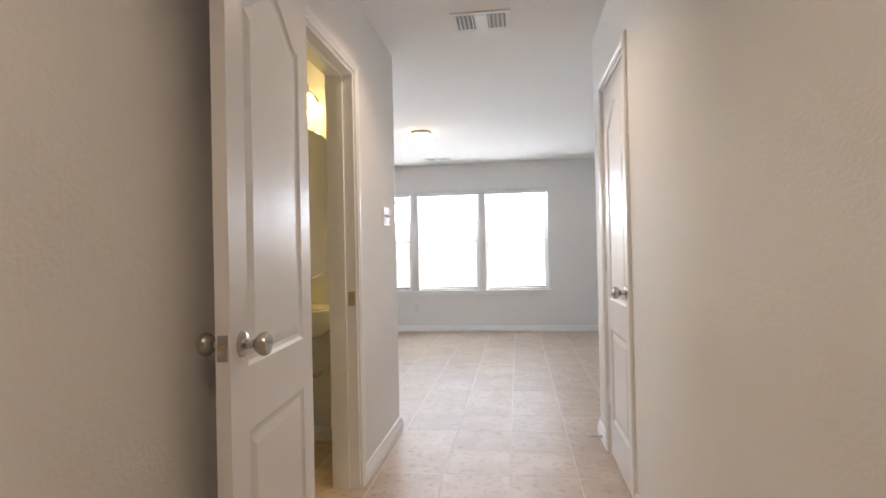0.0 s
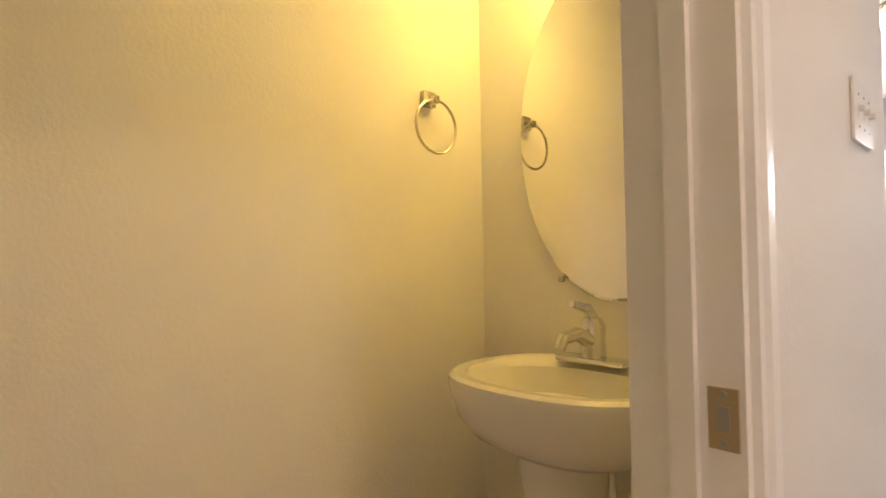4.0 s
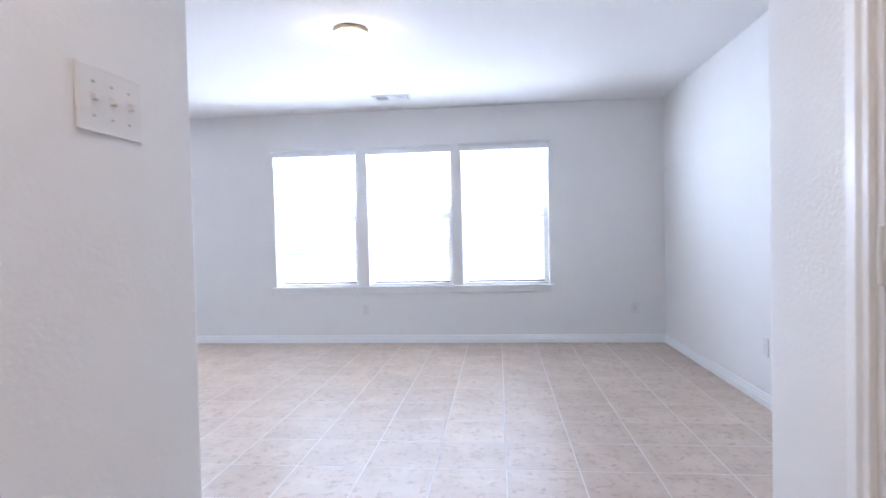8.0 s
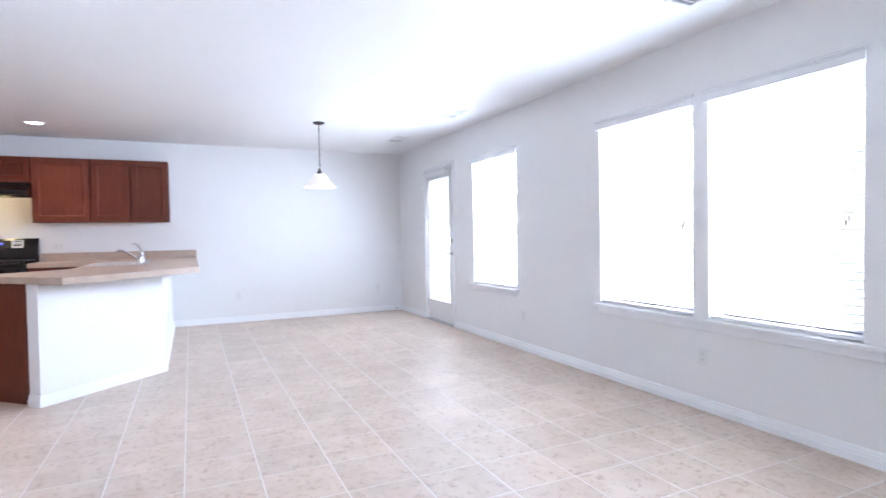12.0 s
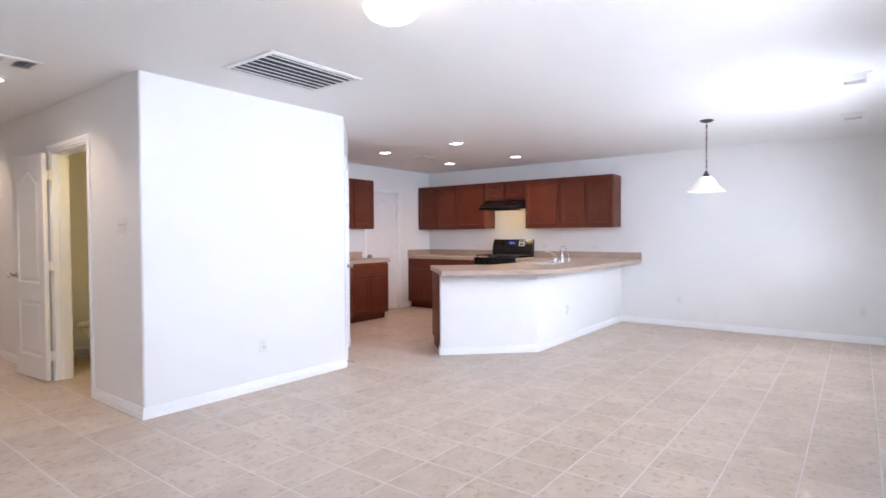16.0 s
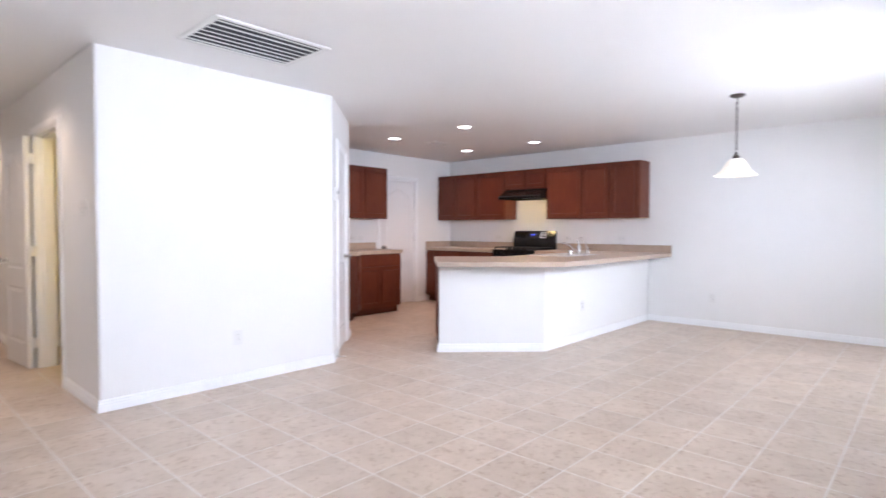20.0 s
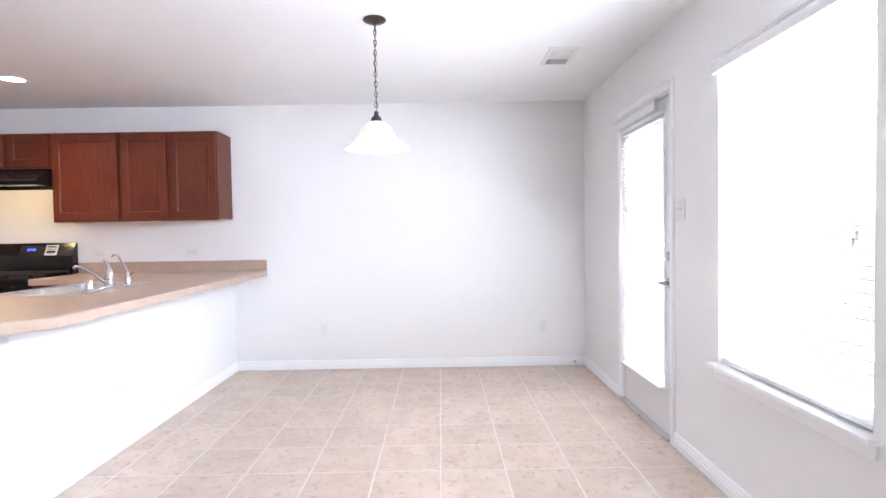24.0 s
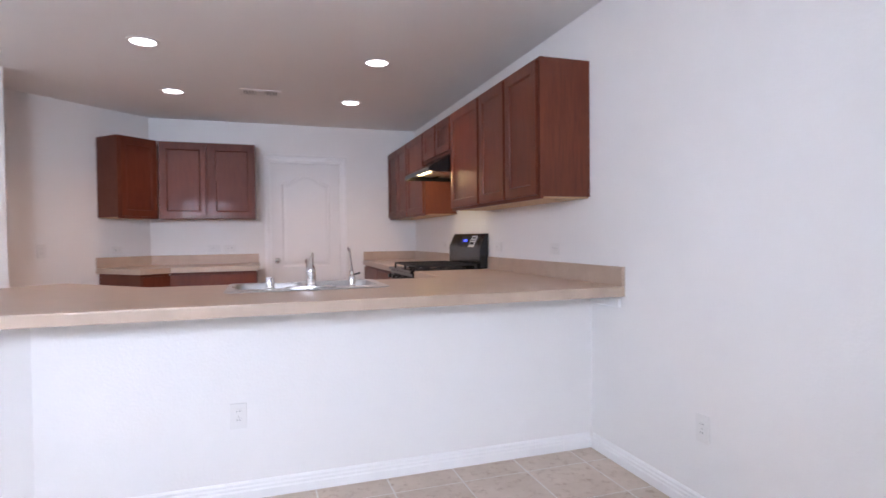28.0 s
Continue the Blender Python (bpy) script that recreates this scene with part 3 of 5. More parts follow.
part("latch_bolt", bm, M_BRASS, leaf)


def door_hinge(parent, z):
    """A hinge whose leaf bridges from the folded door edge to the jamb."""
    bm = B()
    cyl(bm, (-0.006, -0.012, z - 0.045), 0.007, 0.09, "z", 12, 0.002)
    box(bm, -0.0025, -0.0005, -0.010, 0.028, z - 0.044, z + 0.044)
    box(bm, -0.0085, -0.0055, -0.040, -0.010, z - 0.044, z + 0.044)
    return part("hinge", bm, M_GRILLE, parent, smooth=True)


for z in (0.22, 1.02, 1.82):
    door_hinge(leaf, z)
bm = B()
box(bm, pw - 0.0145, pw - 0.0118, 0.006, 0.040, 0.893, 0.963, 0.001)
strike = part("strike_plate", bm, M_BRASS, dp)
bm = B()
box(bm, pw - 0.0155, pw - 0.0144, 0.016, 0.030, 0.914, 0.942)
part("strike_hole", bm, M_SCREW, strike)
for z in (0.901, 0.955):
    part("screw", cyl(B(), (pw - 0.0155, 0.023, z), 0.0042, 0.0012, "x", 12), M_SCREW, strike)

# front door: dark six-panel
fw = FD1 - FD0
fd = thing("door_front", "dark brown stained six-panel front door, closed", "door", pose(FD1, YF, 0, 0, 0, 180), kind="structure")
casing(fd, fw, 2.045)
jamb(fd, fw, 2.045, 0.16, 0.05)
six = []
for x0, x1 in ((0.165, 0.395), (0.525, 0.755)):
    six += [rect(x0, x1, 0.27, 0.82), rect(x0, x1, 0.98, 1.59), rect(x0, x1, 1.72, 1.88)]
fl = part("leaf", slab_door(fw - 0.03, 2.01, 0.044, six, [(0.008, 0.008), (0.02, 0.010), (0.05, 0.003)]), M_FRONT, fd, m=Matrix.Translation((0.015, 0.004, 0.015)))
knob(fl, 0.065, 0.93, 0.0, -1, M_NICKEL)
bm = B()
lathe(bm, [(0.030, 0), (0.030, -0.008), (0.022, -0.016), (0.012, -0.017), (0, -0.017)], 24, (0.065, 0, 1.075), "y")
bmesh.ops.recalc_face_normals(bm, faces=bm.faces[:])
part("deadbolt", bm, M_NICKEL, fl, smooth=True)
bm = B()
cyl(bm, (0.44, -0.004, 1.52), 0.007, 0.006, "y", 12)
part("peephole", bm, M_NICKEL, fl)
for z in (0.25, 1.0, 1.78):
    hinge(fl, fw - 0.027, z, -0.004)
part("threshold", box(B(), 0, fw, -0.02, 0.16, 0.0, 0.014, 0.003), M_BRONZE, fd)
part("backing", box(B(), 0.0, fw, 0.162, 0.18, 0, 2.04), M_DARK, fd)

# ---- windows ----


def blind(x0, x1, z0, z1, y, label, deep=0.047, door_blind=False):
    """Horizontal white blind: headrail with valance, open slats, bottom rail, wand."""
    th = thing("window_blind", label, "blind", Matrix.Translation(((x0 + x1) / 2, y, z0)), group="white window blinds")
    w, h = (x1 - x0), z1 - z0
    a, b = -w / 2, w / 2
    part("headrail", box(B(), a, b, -0.022, 0.028, h - 0.045, h, 0.002), M_VINYL, th)
    val = part("valance", box(B(), a - 0.026, b + 0.026, -0.058, -0.048, h - 0.040, h + 0.010, 0.002), M_VINYL, th)
    part("valance_bead", box(B(), a - 0.028, b + 0.028, -0.064, -0.048, h + 0.0102, h + 0.020, 0.003), M_VINYL, val)
    part("valance_lip", box(B(), a - 0.032, b + 0.032, -0.070, -0.0325, h + 0.0202, h + 0.034, 0.003), M_VINYL, val)
    bm = B()
    pitch = 0.022 if door_blind else 0.043
    n = int((h - 0.10) / pitch)
    ww, t = deep / 2, 0.0016 if door_blind else 0.0028
    cw = 0.006 if door_blind else 0.0085
    holes = [a + 0.11, b - 0.11] if w < 0.7 else [a + 0.12, b - 0.12]
    ex = [a + 0.004] + [v for c in holes for v in (c - cw, c + cw)] + [b - 0.004]
    hy = 0.0045 if door_blind else 0.0065
    tilt = radians(SLAT_TILT)
    for i in range(len(ex) - 1):
        solid = i % 2 == 0
        for y0, y1 in ([(-ww, ww)] if solid else [(-ww, -hy), (hy, ww)]):
            box(bm, ex[i], ex[i + 1], y0, y1, -t / 2, t / 2)
    bmesh.ops.rotate(bm, cent=(0, 0, 0), matrix=Matrix.Rotation(tilt, 3, "X"), verts=bm.verts[:])
    first = part("slat", bm, M_SLAT, th, m=Matrix.Translation((0, 0, 0.045)))
    for k in range(1, n):
        share("slat", first.data, th, Matrix.Translation((0, 0, 0.045 + k * pitch)))
    part("bottom_rail", box(B(), a, b, -0.025, 0.025, 0.004, 0.022, 0.003), M_VINYL, th)
    for c in holes:
        for dy in (-0.024, 0.024):
            part("ladder_cord", tube(B(), [(c, dy, 0.02), (c, dy, h - 0.04)], 0.0009, 5), M_SLAT, th)
    bm = B()
    tube(bm, [(a + 0.07, -0.036, h - 0.05), (a + 0.07, -0.037, h * 0.52)], 0.0035, 8)
    part("tilt_wand", bm, M_VINYL, th)
    for dx in (-0.055, -0.07):
        bm = B()
        tube(bm, [(b + dx, -0.036, h - 0.05), (b + dx, -0.036, h * (0.5 + dx))], 0.0012, 5)
        lathe(bm, [(0.002, 0), (0.006, -0.004), (0.004, -0.03), (0, -0.032)], 10, (b + dx, -0.036, h * (0.5 + dx)))
        part("pull_cord", bm, M_VINYL, th)
    return th


SLAT_TILT = -2.0
for n, (a, b) in enumerate(WIN):
    th = thing("window_%d" % (n + 1), "white vinyl single-hung window behind an open blind", "window", Matrix.Translation((a, YN, WZ0)), kind="structure")
    w, h = b - a, WZ1 - WZ0
    bm = B()
    for q in ((0, 0.045, 0, h), (w - 0.045, w, 0, h), (0.045, w - 0.045, 0, 0.05), (0.045, w - 0.045, h - 0.045, h)):
        box(bm, q[0], q[1], 0.085, 0.145, q[2], q[3])
    fr = part("window_frame", bm, M_VINYL, th)
    part("gasket", box(B(), 0.05, w - 0.05, 0.0815, 0.0848, 0.028, 0.039), M_DARKTONE, fr)
    part("meeting_rail", box(B(), 0.045, w - 0.045, 0.09, 0.135, h * 0.49, h * 0.49 + 0.05, 0.003), M_VINYL, th)
    for z0, z1 in ((0.05, h * 0.49), (h * 0.49 + 0.05, h - 0.045)):
        pane = part("pane", box(B(), 0.045, w - 0.045, 0.112, 0.116, z0, z1), M_GLASS, th)
        pane.visible_shadow = False
    blind(a + 0.012, b - 0.012, WZ0 + 0.004, WZ1 - 0.004, YN + 0.032, "white slatted window blind, lowered and open")


def sill(x0, x1):
    tagged(part("window_sill", box(B(), x0 - 0.035, x1 + 0.035, YN - 0.045, YN + 0.085, WZ0 - 0.024, WZ0 - 0.001, 0.005, 2), M_TRIM), "white painted window sill", "sill", kind="structure")
    tagged(part("window_apron", box(B(), x0 - 0.02, x1 + 0.02, YN - 0.014, YN - 0.001, WZ0 - 0.075, WZ0 - 0.025, 0.003), M_TRIM), "white trim under the window sill", "trim", kind="structure")


sill(WIN[0][0], WIN[2][1])
sill(*WIN[3])

# patio door: full glass with its own blind
w = PD1 - PD0
pt = thing("door_patio", "white full-glass patio door with a blind, closed", "door", Matrix.Translation((PD0, YN, 0)), kind="structure")
casing(pt, w, 2.05)
jamb(pt, w, 2.05, 0.16, 0.06)
bm = B()
for q in ((0.015, 0.105, 0.02, 2.03), (w - 0.105, w - 0.015, 0.02, 2.03), (0.105, w - 0.105, 0.02, 0.29), (0.105, w - 0.105, 1.92, 2.03)):
    box(bm, q[0], q[1], 0.012, 0.056, q[2], q[3])
pl = part("leaf", bm, M_DOOR, pt)
bm = B()
for q in ((0.09, 0.115, 0.275, 1.935), (w - 0.115, w - 0.09, 0.275, 1.935), (0.115, w - 0.115, 0.275, 0.30), (0.115, w - 0.115, 1.91, 1.935)):
    box(bm, q[0], q[1], 0.002, 0.013, q[2], q[3], 0.003)
part("glass_bead", bm, M_DOOR, pl)
pane = part("pane", box(B(), 0.10, w - 0.10, 0.03, 0.035, 0.285, 1.925), M_GLASS, pl)
pane.visible_shadow = False
bm = B()
lathe(bm, [(0.030, 0), (0.030, -0.006), (0.012, -0.010), (0.011, -0.045), (0, -0.046)], 20, (w - 0.058, 0.012, 0.93), "y")
tube(bm, [(w - 0.058, -0.030, 0.93), (w - 0.10, -0.036, 0.93), (w - 0.165, -0.034, 0.925)], [0.009, 0.008, 0.006], 10)
part("lever_handle", bm, M_NICKEL, pl, smooth=True)
bm = B()
lathe(bm, [(0.028, 0), (0.028, -0.010), (0.014, -0.014), (0, -0.014)], 20, (w - 0.058, 0.012, 1.09), "y")
part("deadbolt", bm, M_NICKEL, pl, smooth=True)
part("threshold", box(B(), 0.0, w, -0.03, 0.16, 0.0, 0.018, 0.004), M_STEEL, pt)
blind(PD0 + 0.075, PD1 - 0.075, 0.28, 1.99, YN - 0.018, "white slatted blind mounted on the patio door", 0.025, True)

# ---- kitchen ----
CT = 0.925                     # counter top
CB = CT - 0.05                 # its underside
UB, UT, UD = 1.39, 2.155, 0.31  # upper cabinets: bottom, top, depth
SHAKER = [(0.006, 0.009), (0.010, 0.011)]


def front(parent, x0, x1, z0, z1, name="door", frame_w=0.056, t=0.019):
    """A cabinet door or drawer front on the face y = 0, coming out to -y."""
    w, h = x1 - x0 - 0.006, z1 - z0 - 0.006
    out = [rect(frame_w, w - frame_w, frame_w, h - frame_w)] if h > 0.2 else []
    bm = slab_door(w, h, t, out, SHAKER, both=False)
    return part(name, bm, M_CAB, parent, m=Matrix.Translation((x0 + 0.003, -t - 0.002, z0 + 0.003)))


def upper(m, w, doors, z0=UB, z1=UT, label="cherry-stained wall cabinet with recessed-panel doors"):
    """A wall cabinet: x along the wall from its left end, face at y = 0, back at y = depth."""
    th = thing("wall_cabinet", label, "cabinet", m, group="cherry kitchen wall cabinets")
    bm = B()
    box(bm, 0, w, 0, UD, z0 + 0.012, z1)
    body = part("body", bm, M_CABSIDE, th)
    part("underside", box(B(), 0.012, w - 0.012, 0.012, UD - 0.004, z0 + 0.004, z0 + 0.0118), M_CABIN, th)
    part("bottom_rail", box(B(), 0, w, -0.001, 0.018, z0, z0 + 0.0119), M_CAB, th)
    d = w / doors
    for k in range(doors):
        front(th, k * d + 0.013, (k + 1) * d - 0.013, z0 + 0.018, z1 - 0.016)
    return th


def base(m, w, cols, label, drawers=True, depth=0.60):
    """A floor cabinet: x along the wall, face at y = 0; cols doors side by side under a drawer."""
    th = thing("base_cabinet", label, "cabinet", m, group="cherry kitchen base cabinets")
    part("body", box(B(), 0, w, 0, depth, 0.10, CB - 0.001), M_CABSIDE, th)
    part("toe_kick", box(B(), 0.0, w, 0.07, depth, 0.0, 0.0995), M_CAB, th)
    d = w / cols
    if drawers:
        front(th, 0.004, w - 0.004, 0.70, CB - 0.02, "drawer_front", 0.03)
    for k in range(cols):
        front(th, k * d + 0.004, (k + 1) * d - 0.004, 0.115, 0.695 if drawers else CB - 0.02)
    return th


def facing_east(y_from, depth):
    return Matrix.Translation((XW + depth, y_from, 0)) @ Matrix.Rotation(radians(90), 4, "Z") 


# run on the west wall: local x goes north, face to the east
for y0, y1, n in ((YS + 0.002, 2.361, 2), (2.361, 2.955, 1), (3.715, 4.30, 1), (4.30, 5.14, 2)):
    upper(facing_east(y0 + 0.001, UD + 0.002), y1 - y0 - 0.002, n)
upper(facing_east(2.956, UD + 0.002), 0.758, 2, 1.855, UT, "short cherry-stained cabinet above the range hood")
base(facing_east(YS + 0.003, 0.602), 0.72, 2, "cherry-stained base cabinet with drawer and doors")
base(facing_east(YS + 0.724, 0.602), 2.945 - YS - 0.726, 2, "cherry-stained base cabinet with drawer beside the range")
base(facing_east(3.725, 0.602), 0.69, 1, "cherry-stained corner base cabinet beside the range", depth=0.60)

# run on the south wall and its angled return
upper(Matrix.Translation((-4.148, YS + UD + 0.002, 0)) @ Matrix.Rotation(math.pi, 4, "Z"), 0.90, 2)
a45 = Matrix.Rotation(radians(225), 4, "Z")
off = UD + 0.002
upper(Matrix.Translation((-4.148 + 0.405 * 0.7071 + 0.002, YS + off + 0.405 * 0.7071 + 0.003, 0)) @ a45, 0.40, 1)
base(Matrix.Translation((-4.275, YS + 0.602, 0)) @ Matrix.Rotation(math.pi, 4, "Z"), 0.775, 2, "cherry-stained base cabinet with drawer and two doors")
base(Matrix.Translation((-4.27 + 0.29 * 0.7071, YS + 0.605 + 0.29 * 0.7071, 0)) @ a45, 0.29, 1, "cherry-stained angled base cabinet with drawer")


def counter(name, poly, label):
    return tagged(part(name, prism(B(), poly, CB, CT, 0.006, 2), M_CTR, smooth=True), label, "countertop")


def splash(path, label="beige laminate backsplash strip"):
    prof = [(0.001, CT + 0.0005), (0.020, CT + 0.0005), (0.020, CT + 0.096), (0.017, CT + 0.100), (0.001, CT + 0.100)]
    tagged(part("backsplash", sweep(B(), prof, path), M_CTR), label, "backsplash")


S45 = 0.7071
counter("countertop", [(-5.075, YS + 0.001), P4, (P4[0] + 0.56 * S45, P4[1] + 0.56 * S45), (P4[0] + 0.56 * S45 - 0.635 * S45, P4[1] + 0.56 * S45 + 0.635 * S45), (-4.29, YS + 0.635), (-5.075, YS + 0.635)], "beige laminate countertop on the angled kitchen corner")
splash([(-5.07, YS), P4, (P4[0] + 0.56 * S45, P4[1] + 0.56 * S45)])
counter("countertop", [(XW + 0.001, YS + 0.001), (XW + 0.635, YS + 0.001), (XW + 0.635, 2.945), (XW + 0.001, 2.945)], "beige laminate countertop beside the range")
splash([(XW, 2.945), (XW, YS), (XW + 0.63, YS)])

# peninsula: half wall, cabinets, one broad top
BY = 5.145
BM, BL = (-4.20, BY), (-3.445, BY - 0.755)
tw = 0.115
in_m = (BM[0] - tw * 0.414, BY - tw)
in_l = (BL[0] - tw * S45, BL[1] - tw * S45)
tagged(part("half_wall", prism(B(), [(XW, BY), BM, BL, in_l, in_m, (XW, BY - tw)], 0, CB - 0.001), M_WALL), "cream painted half wall under the breakfast bar", "wall", kind="structure")
baseboard([(XW + 0.017, BY), BM, BL, in_l])
d = 0.60
cm = (BM[0] - (tw + d) * 0.414, BY - tw - d)
cl = (BL[0] - (tw + d) * S45, BL[1] - (tw + d) * S45)
th = thing("peninsula_cabinet", "cherry-stained cabinet run behind the half wall with a plain end panel", "cabinet")
part("body", prism(B(), [(XW + 0.61, BY - tw - 0.001), (in_m[0], in_m[1] - 0.001), (in_l[0] - 0.001, in_l[1]), (cl[0] + 0.001, cl[1]), cm, (XW + 0.61, BY - tw - d)], 0.10, CB - 0.001), M_CABSIDE, th)
k = 0.07
part("toe_kick", prism(B(), [(XW + 0.61, BY - tw - 0.02), (in_m[0], in_m[1] - 0.02), (in_l[0] - 0.02, in_l[1]), (cl[0] + 0.001 + k * S45, cl[1] + k * S45), (cm[0] + k * 0.414, cm[1] + k), (XW + 0.61, BY - tw - d + k)], 0.0, 0.0995), M_CAB, th)
part("end_panel", prism(B(), [(in_l[0] - 0.002, in_l[1] + 0.002), (cl[0], cl[1]), (cl[0] + 0.012 * S45, cl[1] - 0.012 * S45), (in_l[0] + 0.012 * S45 - 0.002, in_l[1] - 0.012 * S45)], 0.10, CB - 0.002), M_CABSIDE, th)
ov = 0.30
om = (BM[0] + ov * 0.414, BY + ov)
ol = (BL[0] + ov * S45 + 0.03 * S45, BL[1] + ov * S45 - 0.03 * S45)
il = (cl[0] - 0.03 * S45 + 0.03 * S45, cl[1] - 0.03 * S45 - 0.03 * S45)
im = (cm[0] - 0.012, cm[1] - 0.03)
SX0, SX1, SY0, SY1 = -5.74, -4.92, 4.44, 4.97
hole = [(SX0 + 0.02, SY0 + 0.02), (SX1 - 0.02, SY0 + 0.02), (SX1 - 0.02, SY1 - 0.02), (SX0 + 0.02, SY1 - 0.02)]
ctop = thing("countertop", "broad beige laminate breakfast-bar countertop with a cut-out sink", "countertop")


def top_piece(polys):
    """The bar top as one slab with the sink's hole in it."""
    bm = B()
    outer = polys[0] if area(polys[0]) > 0 else polys[0][::-1]
    loops = {}
    for z in (CT, CB):
        es = []
        for i, poly in enumerate((outer, hole)):
            vs = [bm.verts.new((x, y, z)) for x, y in poly]
            loops[z, i] = vs
            es += [bm.edges.new((vs[j], vs[(j + 1) % len(vs)])) for j in range(len(vs))]
        bmesh.ops.triangle_fill(bm, use_beauty=True, edges=es, normal=(0, 0, 1))
    for i in (0, 1):
        a, b = loops[CT, i], loops[CB, i]
        for j in range(len(a)):
            bm.faces.new((a[j], a[(j + 1) % len(a)], b[(j + 1) % len(a)], b[j]))
    bmesh.ops.recalc_face_normals(bm, faces=bm.faces[:])
    rim = [e for e in bm.edges if len(e.link_faces) == 2 and e.calc_face_angle() > 0.5 and min(v.co.z for v in e.verts) > CT - 0.001 and not all(tuple(round(c, 4) for c in v.co[:2]) in [tuple(round(c, 4) for c in h) for h in hole] for v in e.verts)]
    bmesh.ops.bevel(bm, geom=rim, offset=0.008, segments=2, affect="EDGES", profile=0.6)
    return bm


part("top", top_piece([[(XW + 0.001, BY + ov), om, ol, il, im, (XW + 0.635, cm[1] - 0.03), (XW + 0.635, 3.72), (XW + 0.001, 3.72)]]), M_CTR, ctop)
splash([(XW, BY + ov), (XW, 3.72)])
part("bracket", box(B(), XW + 0.001, XW + 0.018, BY + 0.018, BY + ov - 0.03, CB - 0.062, CB - 0.013, 0.003), M_TRIM, ctop)

# sink and taps
sk = thing("kitchen_sink", "double-bowl stainless steel drop-in sink", "sink", Matrix.Translation((SX0, SY0, CT)))
W, D = SX1 - SX0, SY1 - SY0
bm = B()
bowls = [(0.04, W * 0.5 - 0.018, 0.045, D - 0.115), (W * 0.5 + 0.018, W - 0.04, 0.045, D - 0.115)]
es, loops = [], []
for x0, x1, y0, y1 in [(0, W, 0, D)] + bowls:
    pts = []
    r = 0.05
    for cx, cy, a0 in ((x1 - r, y1 - r, 0), (x0 + r, y1 - r, 90), (x0 + r, y0 + r, 180), (x1 - r, y0 + r, 270)):
        pts += [(cx + r * math.cos(radians(a0 + i * 22.5)), cy + r * math.sin(radians(a0 + i * 22.5))) for i in range(5)]
    vs = [bm.verts.new((x, y, 0.007)) for x, y in pts]
    loops.append((vs, pts))
    es += [bm.edges.new((vs[j], vs[(j + 1) % len(vs)])) for j in range(len(vs))]
bmesh.ops.triangle_fill(bm, use_beauty=True, edges=es, normal=(0, 0, 1))
for n, (vs, pts) in enumerate(loops):
    last = vs
    for dd, z in ([(-0.004, 0.001)] if n == 0 else [(0.006, -0.004), (0.012, -0.15), (0.04, -0.18)]):
        ring = [bm.verts.new((x, y, z)) for x, y in inset(pts, dd)]
        for i in range(len(ring)):
            bm.faces.new((last[i], last[(i + 1) % len(ring)], ring[(i + 1) % len(ring)], ring[i]))
        last = ring
    if n:
        bm.faces.new(last)
bmesh.ops.recalc_face_normals(bm, faces=bm.faces[:])
part("basin", bm, M_STEEL, sk, smooth=True)
for x0, x1, y0, y1 in bowls:
    bm = B()
    lathe(bm, [(0.042, -0.178), (0.04, -0.175), (0.03, -0.178), (0, -0.179)], 20, ((x0 + x1) / 2, (y0 + y1) / 2, 0))
    part("drain", bm, M_CHROME, sk, smooth=True)

TY, TZ = 4.905, CT + 0.0075
ft = thing("kitchen_faucet", "chrome single-lever kitchen faucet on the sink deck", "faucet", Matrix.Translation((-5.335, TY, TZ)))
bm = B()
stadium = [(sx * 0.098 + 0.030 * math.cos(radians(a)), 0.030 * math.sin(radians(a))) for sx, a0 in ((1, -90), (-1, 90)) for a in range(a0, a0 + 181, 20)]
prism(bm, stadium, 0.0, 0.011, 0.004)
part("base_plate", bm, M_CHROME, ft, smooth=True)
bm = B()
lathe(bm, [(0.029, 0.011), (0.029, 0.015), (0.025, 0.017), (0.025, 0.048), (0.0235, 0.050), (0.025, 0.052), (0.025, 0.080), (0.0235, 0.082), (0.025, 0.084), (0.024, 0.094), (0.020, 0.108), (0.013, 0.118), (0, 0.121)], 24)
part("body", bm, M_CHROME, ft, smooth=True)
bm = B()
tube(bm, [(0, -0.018, 0.030), (0.0, -0.05, 0.050), (0.0, -0.10, 0.088), (0.0, -0.15, 0.118), (0.0, -0.19, 0.132), (0.0, -0.215, 0.133), (0.0, -0.226, 0.122)], [0.013, 0.012, 0.011, 0.011, 0.012, 0.013, 0.012], 12)
part("spout", bm, M_CHROME, ft, smooth=True)
bm = B()
tube(bm, [(0, 0.002, 0.108), (-0.002, -0.003, 0.126), (-0.006, -0.012, 0.146), (-0.010, -0.026, 0.164), (-0.012, -0.042, 0.176)], [0.016, 0.012, 0.009, 0.008, 0.007], 12)
part("lever", bm, M_CHROME, ft, smooth=True)
sp = thing("water_tap", "slim chrome drinking-water tap leaning over the sink", "faucet", Matrix.Translation((-5.545, TY, TZ)))
bm = B()
lathe(bm, [(0.020, 0), (0.020, 0.004), (0.0165, 0.006), (0.0165, 0.052), (0.014, 0.056), (0, 0.056)], 18)
part("body", bm, M_CHROME, sp, smooth=True)
part("collar", cyl(B(), (0, 0, 0.055), 0.0105, 0.028, "z", 14, 0.002), M_CHROME, sp, smooth=True)
bm = B()
tube(bm, [(0, 0, 0.08), (0, -0.018, 0.115), (0, -0.055, 0.178), (0, -0.066, 0.194), (0, -0.080, 0.203), (0, -0.096, 0.201), (0, -0.108, 0.188)], [0.0065, 0.006, 0.0052, 0.005, 0.005, 0.005, 0.0055], 10)
part("spout", bm, M_CHROME, sp, smooth=True)
